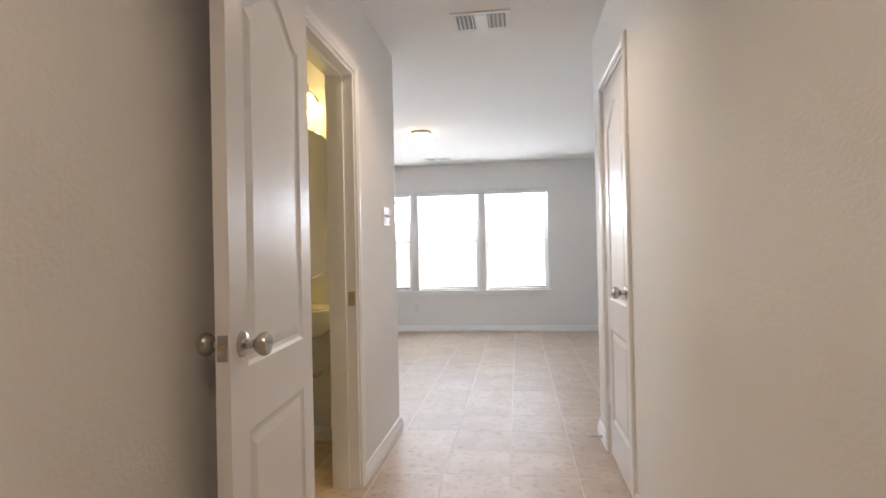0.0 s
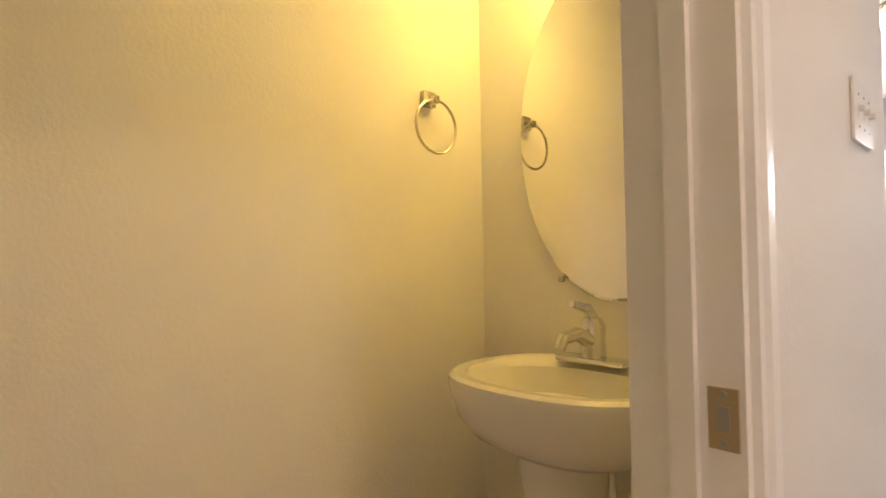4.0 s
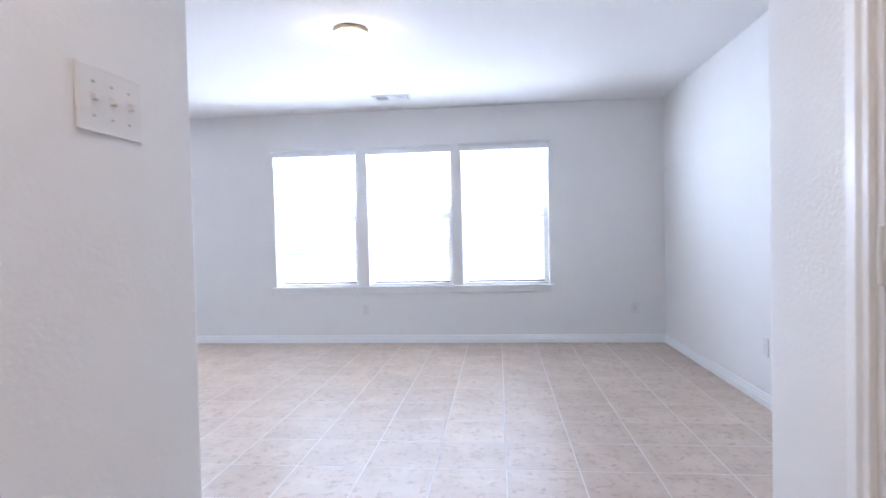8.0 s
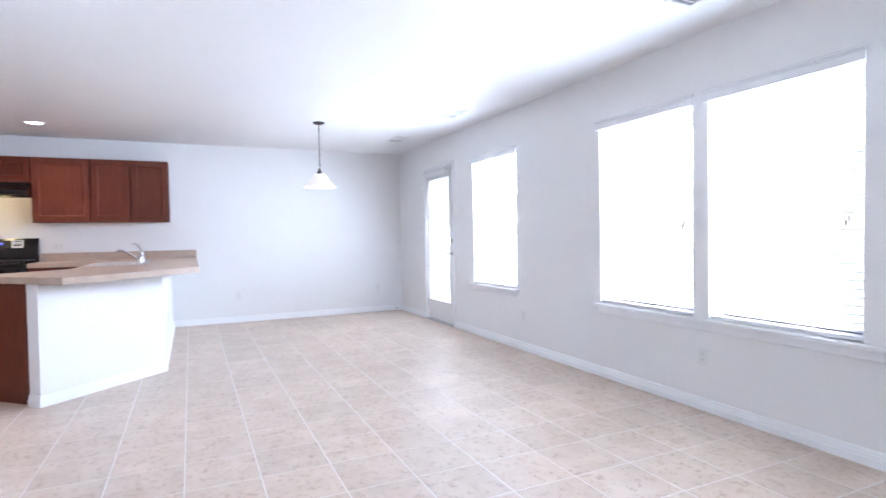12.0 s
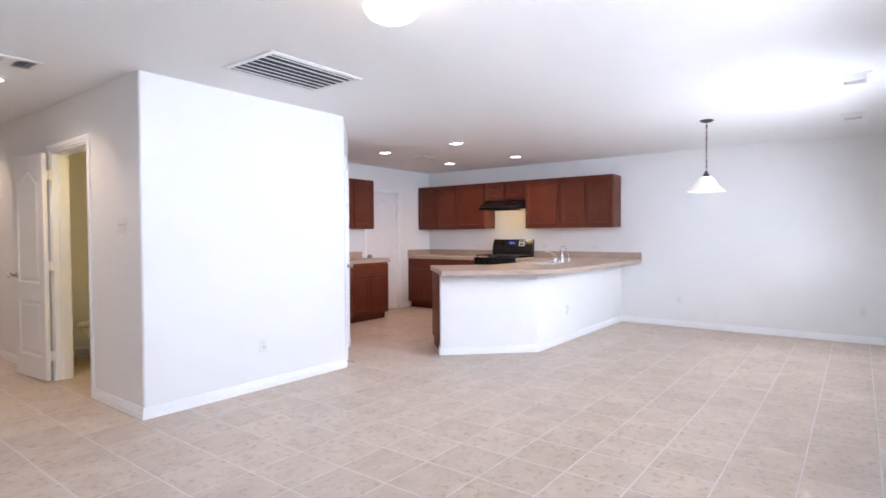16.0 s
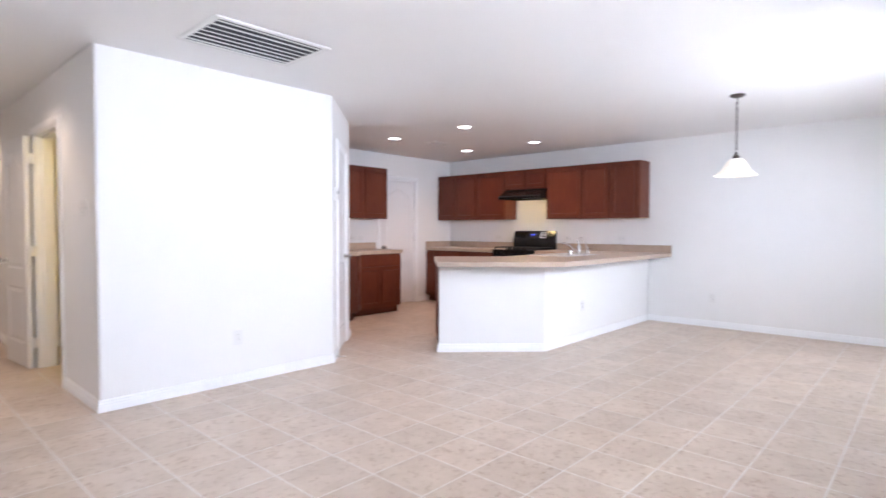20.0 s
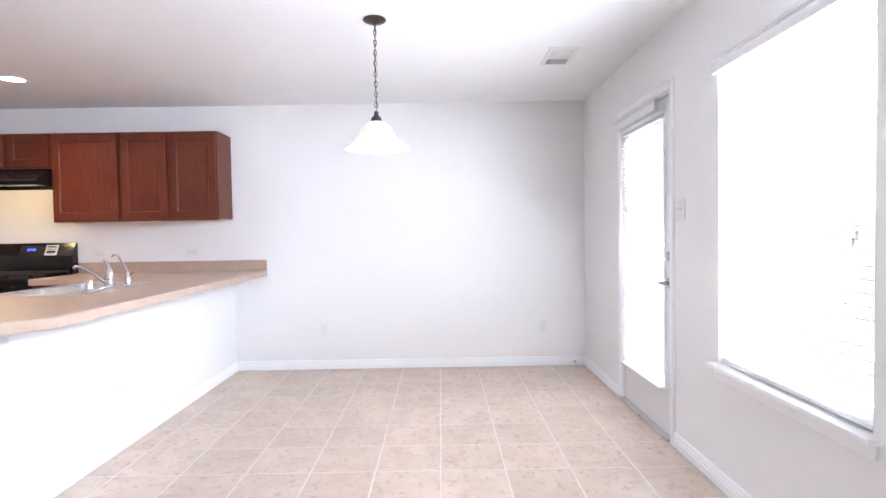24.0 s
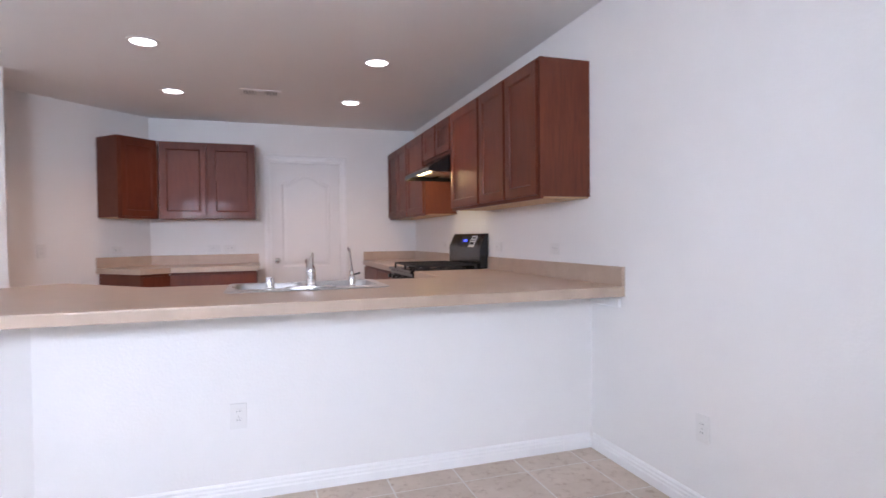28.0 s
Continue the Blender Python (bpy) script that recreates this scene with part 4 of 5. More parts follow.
bm = B()
tube(bm, [(-0.010, 0, 0.062), (-0.030, 0.004, 0.066), (-0.044, 0.006, 0.072)], 0.0042, 8)
part("lever", bm, M_BLACK, sp)
so = thing("air_gap_cap", "short chrome cylinder cap on the sink deck", "sink fitting", Matrix.Translation((-5.135, TY, TZ)))
bm = B()
lathe(bm, [(0.024, 0), (0.024, 0.005), (0.021, 0.008), (0.021, 0.058), (0.018, 0.064), (0, 0.065)], 20)
part("cap", bm, M_CHROME, so, smooth=True)

# gas range
RY0, RY1 = 2.955, 3.712
rg = thing("gas_range", "black freestanding gas range with cast-iron grates", "stove", facing_east(RY0, 0.655))
RW = RY1 - RY0
part("body", box(B(), 0, RW, 0.01, 0.65, 0.05, 0.905, 0.004), M_BLACK, rg)
part("cooktop", box(B(), 0.0, RW, -0.005, 0.60, 0.9055, 0.925, 0.006, 2), M_BLACK, rg)
bm = B()
prism(bm, [(0.0, 0.0), (0.075, 0.0), (0.075, 0.17), (0.02, 0.285), (0.0, 0.285)], 0, RW, 0.004)
bmesh.ops.transform(bm, matrix=Matrix(((0, 0, 1, 0), (-1, 0, 0, 0.648), (0, 1, 0, 0), (0, 0, 0, 1))), verts=bm.verts[:])
bmesh.ops.translate(bm, vec=(0, 0, 0.926), verts=bm.verts[:])
bmesh.ops.recalc_face_normals(bm, faces=bm.faces[:])
bg = part("backguard", bm, M_BLACK, rg)
sl = Matrix.Translation((0, 0.574, 1.10)) @ Matrix.Rotation(radians(-25.5), 4, "X")
part("display", box(B(), 0.27, 0.49, -0.004, 0.004, 0.0, 0.095), M_IRON, bg, m=sl)
for i, bx in enumerate((0.335, 0.355, 0.378, 0.398)):
    part("digit", box(B(), bx, bx + 0.012, -0.0062, -0.0045, 0.045, 0.066), M_BLUE, bg, m=sl)
lab = part("sticker", box(B(), 0.50, 0.61, -0.0055, 0.0, 0.0, 0.10), M_PAPER, bg, "white paper sticker", m=sl)
for zz, hh in ((0.075, 0.012), (0.055, 0.006), (0.02, 0.022)):
    part("print_bar", box(B(), 0.515, 0.595, -0.0068, -0.0056, zz, zz + hh), M_IRON, lab)
for i in range(5):
    bm = B()
    lathe(bm, [(0.024, 0), (0.024, -0.008), (0.018, -0.012), (0.017, -0.030), (0, -0.031)], 18, (0.09 + i * (RW - 0.18) / 4, 0.0, 0.85), "y")
    bmesh.ops.recalc_face_normals(bm, faces=bm.faces[:])
    part("burner_knob", bm, M_BLACK, rg, smooth=True)
od = part("oven_door", box(B(), 0.012, RW - 0.012, -0.018, 0.008, 0.20, 0.79, 0.006, 2), M_BLACK, rg)
bm = B()
tube(bm, [(0.06, -0.02, 0.745), (0.06, -0.055, 0.745), (RW - 0.06, -0.055, 0.745), (RW - 0.06, -0.02, 0.745)], 0.010, 10)
part("handle", bm, M_BLACK, od, smooth=True)
part("drawer", box(B(), 0.012, RW - 0.012, -0.014, 0.008, 0.06, 0.19, 0.005), M_BLACK, rg)
for gx in (0.03, RW / 2 + 0.01):
    bm = B()
    gw = RW / 2 - 0.04
    for fx in (0, gw / 3, 2 * gw / 3, gw):
        box(bm, gx + fx - 0.006, gx + fx + 0.006, 0.05, 0.55, 0.952, 0.966, 0.002)
    for fy in (0.05, 0.175, 0.30, 0.425, 0.55):
        box(bm, gx - 0.005, gx + gw + 0.005, fy - 0.006, fy + 0.006, 0.950, 0.962, 0.002)
    for fx in (0, gw):
        for fy in (0.05, 0.55):
            box(bm, gx + fx - 0.008, gx + fx + 0.008, fy - 0.008, fy + 0.008, 0.9255, 0.955)
    part("grate", bm, M_IRON, rg)
    for fy in (0.175, 0.425):
        bm = B()
        lathe(bm, [(0.048, 0.9255), (0.046, 0.936), (0.034, 0.937), (0.033, 0.945), (0, 0.946)], 20, (gx + gw / 2, fy, 0))
        part("burner", bm, M_IRON, rg, smooth=True)

# range hood
hd = thing("range_hood", "black under-cabinet range hood with its light on", "range hood", facing_east(2.960, 0.505))
bm = B()
hw = 0.75
prof = [(0.0, 0.0), (0.0, 0.032), (0.02, 0.050), (0.17, 0.130), (0.19, 0.152), (0.503, 0.152), (0.503, 0.0)]
lo = [bm.verts.new((0, y, 1.70 + z)) for y, z in prof]
hi = [bm.verts.new((hw, y, 1.70 + z)) for y, z in prof]
for i in range(len(prof) - 1):
    bm.faces.new((lo[i], hi[i], hi[i + 1], lo[i + 1]))
bm.faces.new(lo)
bm.faces.new(hi[::-1])
bmesh.ops.recalc_face_normals(bm, faces=bm.faces[:])
part("hood_body", bm, M_BLACK, hd)
part("inner_plate", box(B(), 0.012, hw - 0.012, 0.012, 0.49, 1.735, 1.740), M_STEEL, hd, "steel plate lit by the hood lamp")
part("filter", box(B(), 0.20, hw - 0.08, 0.10, 0.42, 1.727, 1.7345), M_STEEL, hd)
part("lamp_lens", box(B(), 0.24, 0.42, 0.035, 0.095, 1.720, 1.7345, 0.004), M_HOODL, hd)
lamp("hood_lamp", "POINT", Matrix.Translation((XW + 0.40, 3.29, 1.675)), 0.9, (1.0, 0.72, 0.30), radius=0.04)

# ---- powder room ----
MX = -1.105
mi = thing("oval_mirror", "frameless oval mirror with clips on the powder-room wall", "mirror", Matrix.Translation((MX, BN - 0.004, 1.465)))
bm = B()
lathe(bm, [(0.0, -0.0065), (0.985, -0.0065), (1.0, -0.003), (1.0, 0.0), (0, 0.0)], 64, axis="y", sx=0.305, sy=0.472)
bmesh.ops.recalc_face_normals(bm, faces=bm.faces[:])
part("glass", bm, M_MIRROR, mi)
for sx, sz in ((-1, -1), (1, -1), (-1, 1), (1, 1)):
    part("clip", box(B(), sx * 0.165 - 0.008, sx * 0.165 + 0.008, -0.011, 0.0, sz * 0.415 - 0.009, sz * 0.415 + 0.009, 0.002), M_NICKEL, mi)

vl = thing("vanity_light", "two-globe brushed nickel vanity light, lit", "wall lamp", Matrix.Translation((MX, BN, 2.10)))
bm = B()
lathe(bm, [(1.0, 0.0), (1.0, -0.010), (0.85, -0.022), (0, -0.024)], 28, axis="y", sx=0.11, sy=0.06)
part("backplate", bm, M_NICKEL, vl, smooth=True)
for sx in (-0.085, 0.085):
    sg = math.copysign(1, sx)
    pts = [(sx * 0.3, -0.02, 0.01)] + [(sx * 0.3 + sx * 0.7 * (0.5 - 0.5 * math.cos(radians(q))), -0.03 - 0.09 * q / 180, 0.01 + 0.085 * math.sin(radians(q * 0.93))) for q in range(20, 181, 20)]
    arm = part("arm", tube(B(), pts, 0.006, 10), M_NICKEL, vl, smooth=True)
    at = Matrix.Translation((sx, -0.125, 0.012)) @ Matrix.Rotation(radians(-16 * sg), 4, "Y") @ Matrix.Rotation(radians(-12), 4, "X")
    bm = B()
    lathe(bm, [(0.0, 0.022), (0.016, 0.020), (0.030, 0.004), (0.032, -0.012), (0.0, -0.012)], 20)
    bmesh.ops.recalc_face_normals(bm, faces=bm.faces[:])
    part("socket_cap", bm, M_NICKEL, arm, smooth=True, m=at)
    bm = B()
    lathe(bm, [(0.028, -0.0125), (0.036, -0.03), (0.042, -0.06), (0.050, -0.085), (0.066, -0.108), (0.069, -0.112), (0.064, -0.110), (0.046, -0.085), (0.038, -0.06), (0.032, -0.03), (0.022, -0.014)], 24)
    bmesh.ops.recalc_face_normals(bm, faces=bm.faces[:])
    part("shade", bm, M_VANITY, arm, "glowing frosted glass bell shade", smooth=True, m=at)
    lamp("vanity_lamp", "POINT", Matrix.Translation((MX + sx * 1.4, BN - 0.16, 1.955)), 0.72, (1.0, 0.68, 0.08), radius=0.045)

ps = thing("pedestal_sink", "white porcelain pedestal sink in the powder room", "sink", Matrix.Translation((MX, BN - 0.002, 0)))
bm = B()
lathe(bm, [(0.115, 0.0), (0.118, 0.02), (0.098, 0.06), (0.080, 0.20), (0.076, 0.36), (0.084, 0.50), (0.105, 0.60), (0.11, 0.672), (0, 0.672)], 28, (0, -0.255, 0), sy=0.9)
part("pedestal", bm, M_CERAM, ps, smooth=True)
bm = B()
# bowl: a D-shaped shell, flat at the wall
ring_at = []
for r, z in ((0.36, 0.640), (0.60, 0.652), (0.80, 0.680), (0.92, 0.720), (0.975, 0.765), (1.0, 0.802), (0.99, 0.815), (0.95, 0.822), (0.84, 0.820), (0.78, 0.803), (0.67, 0.74), (0.36, 0.70), (0.02, 0.695)):
    ring = []
    for i in range(40):
        a = 2 * math.pi * i / 40
        x = 0.285 * r * math.copysign(abs(math.cos(a)) ** 0.85, math.cos(a))
        inner = r < 0.80 and len(ring_at) > 7
        y = -0.235 + 0.235 * (r if not inner else r) * math.copysign(abs(math.sin(a)) ** 0.8, math.sin(a))
        if inner:
            y = -0.275 + 0.17 * r / 0.74 * math.copysign(abs(math.sin(a)) ** 0.8, math.sin(a))
        ring.append(bm.verts.new((x, y, z + 0.02)))
    ring_at.append(ring)
for a, b in zip(ring_at, ring_at[1:]):
    for i in range(40):
        bm.faces.new((a[i], a[(i + 1) % 40], b[(i + 1) % 40], b[i]))
bm.faces.new(ring_at[0][::-1])
bm.faces.new(ring_at[-1])
bmesh.ops.recalc_face_normals(bm, faces=bm.faces[:])
part("bowl", bm, M_CERAM, ps, smooth=True)
bm = B()
lathe(bm, [(0.022, 0.697), (0.02, 0.700), (0, 0.6995)], 16, (0, -0.275, 0.02))
part("drain", bm, M_CHROME, ps, smooth=True)
bm = B()
tube(bm, [(0.10, -0.03, 0.42), (0.10, -0.10, 0.42), (0.06, -0.13, 0.44), (0.05, -0.14, 0.60)], 0.014, 10)
part("waste_pipe", bm, M_CHROME, ps, smooth=True)
fb = thing("basin_faucet", "chrome single-lever faucet on the pedestal sink", "faucet", Matrix.Translation((MX - 0.02, BN - 0.085, 0.841)) @ Matrix.Scale(1.25, 4))
part("base_plate", box(B(), -0.078, 0.078, -0.026, 0.026, 0, 0.012, 0.005, 2), M_CHROME, fb, smooth=True)
bm = B()
lathe(bm, [(0.026, 0.012), (0.024, 0.05), (0.026, 0.075), (0.018, 0.092), (0, 0.096)], 20)
part("body", bm, M_CHROME, fb, smooth=True)
bm = B()
tube(bm, [(0, -0.01, 0.045), (0, -0.06, 0.065), (0, -0.105, 0.060), (0, -0.118, 0.040)], [0.016, 0.014, 0.012, 0.010], 12)
part("spout", bm, M_CHROME, fb, smooth=True)
bm = B()
tube(bm, [(0, 0.0, 0.09), (0, -0.02, 0.112), (0, -0.075, 0.125)], [0.013, 0.011, 0.007], 10)
part("lever", bm, M_CHROME, fb, smooth=True)

tr = thing("towel_ring", "brushed nickel towel ring on the powder-room wall", "towel ring", Matrix.Translation((BW, 3.48, 1.588)))
part("mount", box(B(), 0.0, 0.022, -0.024, 0.024, -0.024, 0.024, 0.005, 2), M_NICKEL, tr)
part("post", box(B(), 0.02, 0.055, -0.009, 0.009, -0.020, 0.004, 0.003), M_NICKEL, tr)
bm = B()
tube(bm, [(0.046, 0.078 * math.sin(2 * math.pi * i / 40), -0.088 + 0.078 * math.cos(2 * math.pi * i / 40)) for i in range(40)], 0.0042, 8, True)
part("ring", bm, M_NICKEL, tr, smooth=True)
tp = thing("paper_holder", "brushed nickel toilet-paper holder with a white roller", "paper holder", Matrix.Translation((BW, 2.41, 0.665)))
for dy in (-0.082, 0.082):
    part("post", box(B(), 0.0, 0.07, dy - 0.012, dy + 0.012, -0.016, 0.024, 0.004, 2), M_NICKEL, tp)
bm = B()
cyl(bm, (0.055, -0.070, 0.0), 0.012, 0.14, "y", 16, 0.002)
part("roller", bm, M_PLASTIC, tp, smooth=True)

to = thing("toilet", "white porcelain toilet in the powder room", "toilet", Matrix.Translation((BW + 0.01, 1.76, 0)))
part("tank", box(B(), 0.0, 0.19, -0.22, 0.22, 0.37, 0.70, 0.025, 3), M_CERAM, to, smooth=True)
part("tank_lid", box(B(), -0.004, 0.20, -0.232, 0.232, 0.701, 0.735, 0.012, 2), M_CERAM, to, smooth=True)
bm = B()
lathe(bm, [(0.6, 0.0), (0.62, 0.04), (0.5, 0.12), (0.62, 0.24), (0.95, 0.35), (1.0, 0.385), (0.9, 0.39), (0.7, 0.37), (0.4, 0.25), (0, 0.22)], 32, (0.40, 0, 0), sx=0.235, sy=0.18)
part("bowl", bm, M_CERAM, to, smooth=True)
bm = B()
lathe(bm, [(0.0, 0.392), (1.0, 0.392), (1.02, 0.40), (1.0, 0.415), (0.0, 0.42)], 32, (0.40, 0, 0), sx=0.24, sy=0.185)
part("seat_lid", bm, M_PLASTIC, to, smooth=True)
bm = B()
tube(bm, [(0.196, 0.15, 0.63), (0.215, 0.15, 0.63), (0.22, 0.09, 0.625)], 0.006, 8)
part("flush_lever", bm, M_CHROME, to, smooth=True)

# ---- lamps ----
fx, fy = -0.775, 6.165
fl = thing("flush_ceiling_light", "flush ceiling light with brass band and lit opal dome", "ceiling light", Matrix.Translation((fx, fy, H)) @ Matrix.Scale(0.86, 4))
bm = B()
lathe(bm, [(0.118, -0.0005), (0.128, -0.006), (0.132, -0.014), (0.128, -0.022), (0.134, -0.030), (0.128, -0.040), (0.0, -0.040)], 36)
bmesh.ops.recalc_face_normals(bm, faces=bm.faces[:])
part("pan", bm, M_BRASS, fl, smooth=True)
bm = B()
lathe(bm, [(0.126, -0.0405), (0.150, -0.055), (0.158, -0.075), (0.152, -0.100), (0.128, -0.128), (0.085, -0.148), (0.04, -0.157), (0, -0.159)], 36)
bmesh.ops.recalc_face_normals(bm, faces=bm.faces[:])
part("dome", bm, M_FLUSH, fl, "glowing opal glass dome", smooth=True)
lamp("flush_lamp", "POINT", Matrix.Translation((fx, fy, H - 0.24)), 0.7, (1.0, 0.86, 0.66), radius=0.1)

PX, PY, PZ = -4.872, 6.702, 1.72
pn = thing("pendant_lamp", "pendant lamp with bell-shaped alabaster glass on a bronze chain, lit", "pendant lamp", Matrix.Translation((PX, PY, 0)))
bm = B()
lathe(bm, [(0.062, H), (0.064, H - 0.008), (0.045, H - 0.020), (0.012, H - 0.026), (0, H - 0.034)], 24)
bmesh.ops.recalc_face_normals(bm, faces=bm.faces[:])
part("canopy", bm, M_BRONZE, pn, smooth=True)
z, kk = H - 0.035, 0
bm = B()
pts = [(0.0085 * math.cos(2 * math.pi * i / 14), 0.0, 0.017 * math.sin(2 * math.pi * i / 14)) for i in range(14)]
tube(bm, pts, 0.0022, 6, True)
link = part("chain_link", bm, M_BRONZE, pn, m=Matrix.Translation((0, 0, z - 0.012)))
z -= 0.0375
while z > PZ + 0.22:
    kk += 1
    share("chain_link", link.data, pn, Matrix.Translation((0, 0, z)) @ Matrix.Rotation(radians(90 * (kk % 2)), 4, "Z"))
    z -= 0.0285
part("cord", tube(B(), [(0.003, 0.004, H - 0.03), (0.006, -0.003, 2.2), (0.002, 0.004, PZ + 0.2)], 0.0022, 6), M_BRONZE, pn)
bm = B()
lathe(bm, [(0.0, PZ + 0.215), (0.012, PZ + 0.21), (0.014, PZ + 0.19), (0.028, PZ + 0.175), (0.032, PZ + 0.155), (0.026, PZ + 0.15), (0, PZ + 0.15)], 22)
bmesh.ops.recalc_face_normals(bm, faces=bm.faces[:])
part("fitter", bm, M_BRONZE, pn, smooth=True)
bm = B()
lathe(bm, [(0.026, PZ + 0.152), (0.05, PZ + 0.150), (0.078, PZ + 0.125), (0.098, PZ + 0.085), (0.125, PZ + 0.045), (0.160, PZ + 0.015), (0.178, PZ + 0.002), (0.176, PZ), (0.155, PZ + 0.012), (0.118, PZ + 0.04), (0.092, PZ + 0.08), (0.072, PZ + 0.12), (0.046, PZ + 0.144), (0.024, PZ + 0.147)], 40)
bmesh.ops.recalc_face_normals(bm, faces=bm.faces[:])
part("shade", bm, M_SHADE, pn, "glowing bell-shaped alabaster glass shade", smooth=True)
lamp("pendant_bulb", "POINT", Matrix.Translation((PX, PY, PZ + 0.03)), 0.6, (1.0, 0.90, 0.76), radius=0.04)


def downlight(x, y, power, tint):
    th = thing("recessed_light", "round white recessed ceiling downlight, lit", "downlight", Matrix.Translation((x, y, H)), group="recessed ceiling downlights")
    bm = B()
    lathe(bm, [(0.098, 0.0), (0.098, -0.004), (0.088, -0.008), (0.076, -0.006), (0.074, -0.0005)], 32)
    part("trim_ring", bm, M_PLASTIC, th, smooth=True)
    bm = B()
    lathe(bm, [(0.0, -0.0022), (0.074, -0.0022), (0.074, -0.001), (0, -0.001)], 32)
    part("lens", bm, M_CAN, th)
    lamp("downlight_lamp", "SPOT", look((x, y, H - 0.02), (x, y, 0)), power * 1.15, tint, radius=0.06, spot=140)


for x, y in ((-0.005, 2.928), (-0.083, 0.427), (-4.41, 2.675), (-4.41, 3.893), (-5.905, 2.685), (-5.905, 3.897)):
    downlight(x, y, *((9.5, (1.0, 0.75, 0.51)) if x > -1 else (7.2, (1.0, 0.64, 0.40))))

# ---- registers, plates and small fittings ----


def register(x, y, w, d, turn=0, bars=11, label="white steel ceiling air register"):
    """A ceiling register of w by d with two banks of slanted vanes."""
    th = thing("ceiling_vent", label, "vent", Matrix.Translation((x, y, H)) @ Matrix.Rotation(radians(turn), 4, "Z"), group="ceiling air registers")
    bm = B()
    for q in ((-w / 2, w / 2, -d / 2, -d / 2 + 0.03), (-w / 2, w / 2, d / 2 - 0.03, d / 2), (-w / 2, -w / 2 + 0.03, -d / 2 + 0.03, d / 2 - 0.03), (w / 2 - 0.03, w / 2, -d / 2 + 0.03, d / 2 - 0.03)):
        box(bm, *q, -0.008, -0.0005, 0.002)
    part("frame", bm, M_GRILLE, th)
    # flat grey sheet in place of a shaded throat; the ceiling has no hole
    part("backing", box(B(), -w / 2 + 0.03, w / 2 - 0.03, -d / 2 + 0.03, d / 2 - 0.03, -0.003, -0.0012), M_VENTSHADE, th)
    inner = w - 0.07
    for k in range(bars):
        u = (k + 0.5) / bars
        if 0.36 < u < 0.64:
            continue
        sg = -1 if u < 0.5 else 1
        bb = B()
        box(bb, -0.0008, 0.0008, -d / 2 + 0.031, d / 2 - 0.031, -0.008, 0.008)
        part("vane", bb, M_GRILLE, th, m=Matrix.Translation((-inner / 2 + inner * u, 0, -0.0095)) @ Matrix.Rotation(radians(40 * sg), 4, "Y"))
    part("centre_plate", box(B(), -inner * 0.14, inner * 0.14, -d / 2 + 0.03, d / 2 - 0.03, -0.010, -0.004, 0.002), M_GRILLE, th)
    return th


register(-0.84, 7.876, 0.36, 0.20)
register(-3.94, 7.905, 0.36, 0.20)
register(-5.555, 7.88, 0.36, 0.20)
register(0.038, 3.515, 0.33, 0.25, 0)
register(-5.11, 2.83, 0.33, 0.20)

rt = thing("return_grille", "large white return-air ceiling grille with dark slots", "vent", Matrix.Translation((-1.285, 4.76, H)))
gw, gd = 0.78, 0.56
bm = B()
for q in ((-gw / 2, gw / 2, -gd / 2, -gd / 2 + 0.035), (-gw / 2, gw / 2, gd / 2 - 0.035, gd / 2), (-gw / 2, -gw / 2 + 0.035, -gd / 2 + 0.035, gd / 2 - 0.035), (gw / 2 - 0.035, gw / 2, -gd / 2 + 0.035, gd / 2 - 0.035)):
    box(bm, *q, -0.014, -0.0005, 0.003)
part("frame", bm, M_GRILLE, rt)
# flat dark sheet paints the shade of the opening; no duct is built
part("backing", box(B(), -gw / 2 + 0.035, gw / 2 - 0.035, -gd / 2 + 0.035, gd / 2 - 0.035, -0.003, -0.0012), M_DARKTONE, rt)
for k in range(7):
    yy = -gd / 2 + 0.07 + k * (gd - 0.14) / 6
    part("slat", box(B(), -gw / 2 + 0.035, gw / 2 - 0.035, -0.0035, 0.0035, -0.0125, -0.0035), M_GRILLE, rt, m=Matrix.Translation((0, yy, 0)))
# vanes coloured as dark as the sheet, for the shade between the slats
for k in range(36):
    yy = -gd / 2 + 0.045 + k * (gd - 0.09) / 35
    part("vane", box(B(), -gw / 2 + 0.035, gw / 2 - 0.035, -0.0008, 0.0008, -0.0085, -0.0032), M_DARKTONE, rt, m=Matrix.Translation((0, yy, 0)))

sd = thing("smoke_detector", "round white smoke detector on the hall ceiling", "smoke detector", Matrix.Translation((0.45, 2.19, H)))
bm = B()
lathe(bm, [(0.066, -0.0005), (0.066, -0.010), (0.060, -0.014), (0.058, -0.032), (0.045, -0.038), (0, -0.039)], 28)
part("housing", bm, M_PLASTIC, sd, smooth=True)
bm = B()
lathe(bm, [(0.0595, -0.018), (0.0597, -0.021), (0.0593, -0.024), (0.058, -0.021)], 28)
part("slot_band", bm, M_DARKTONE, sd)


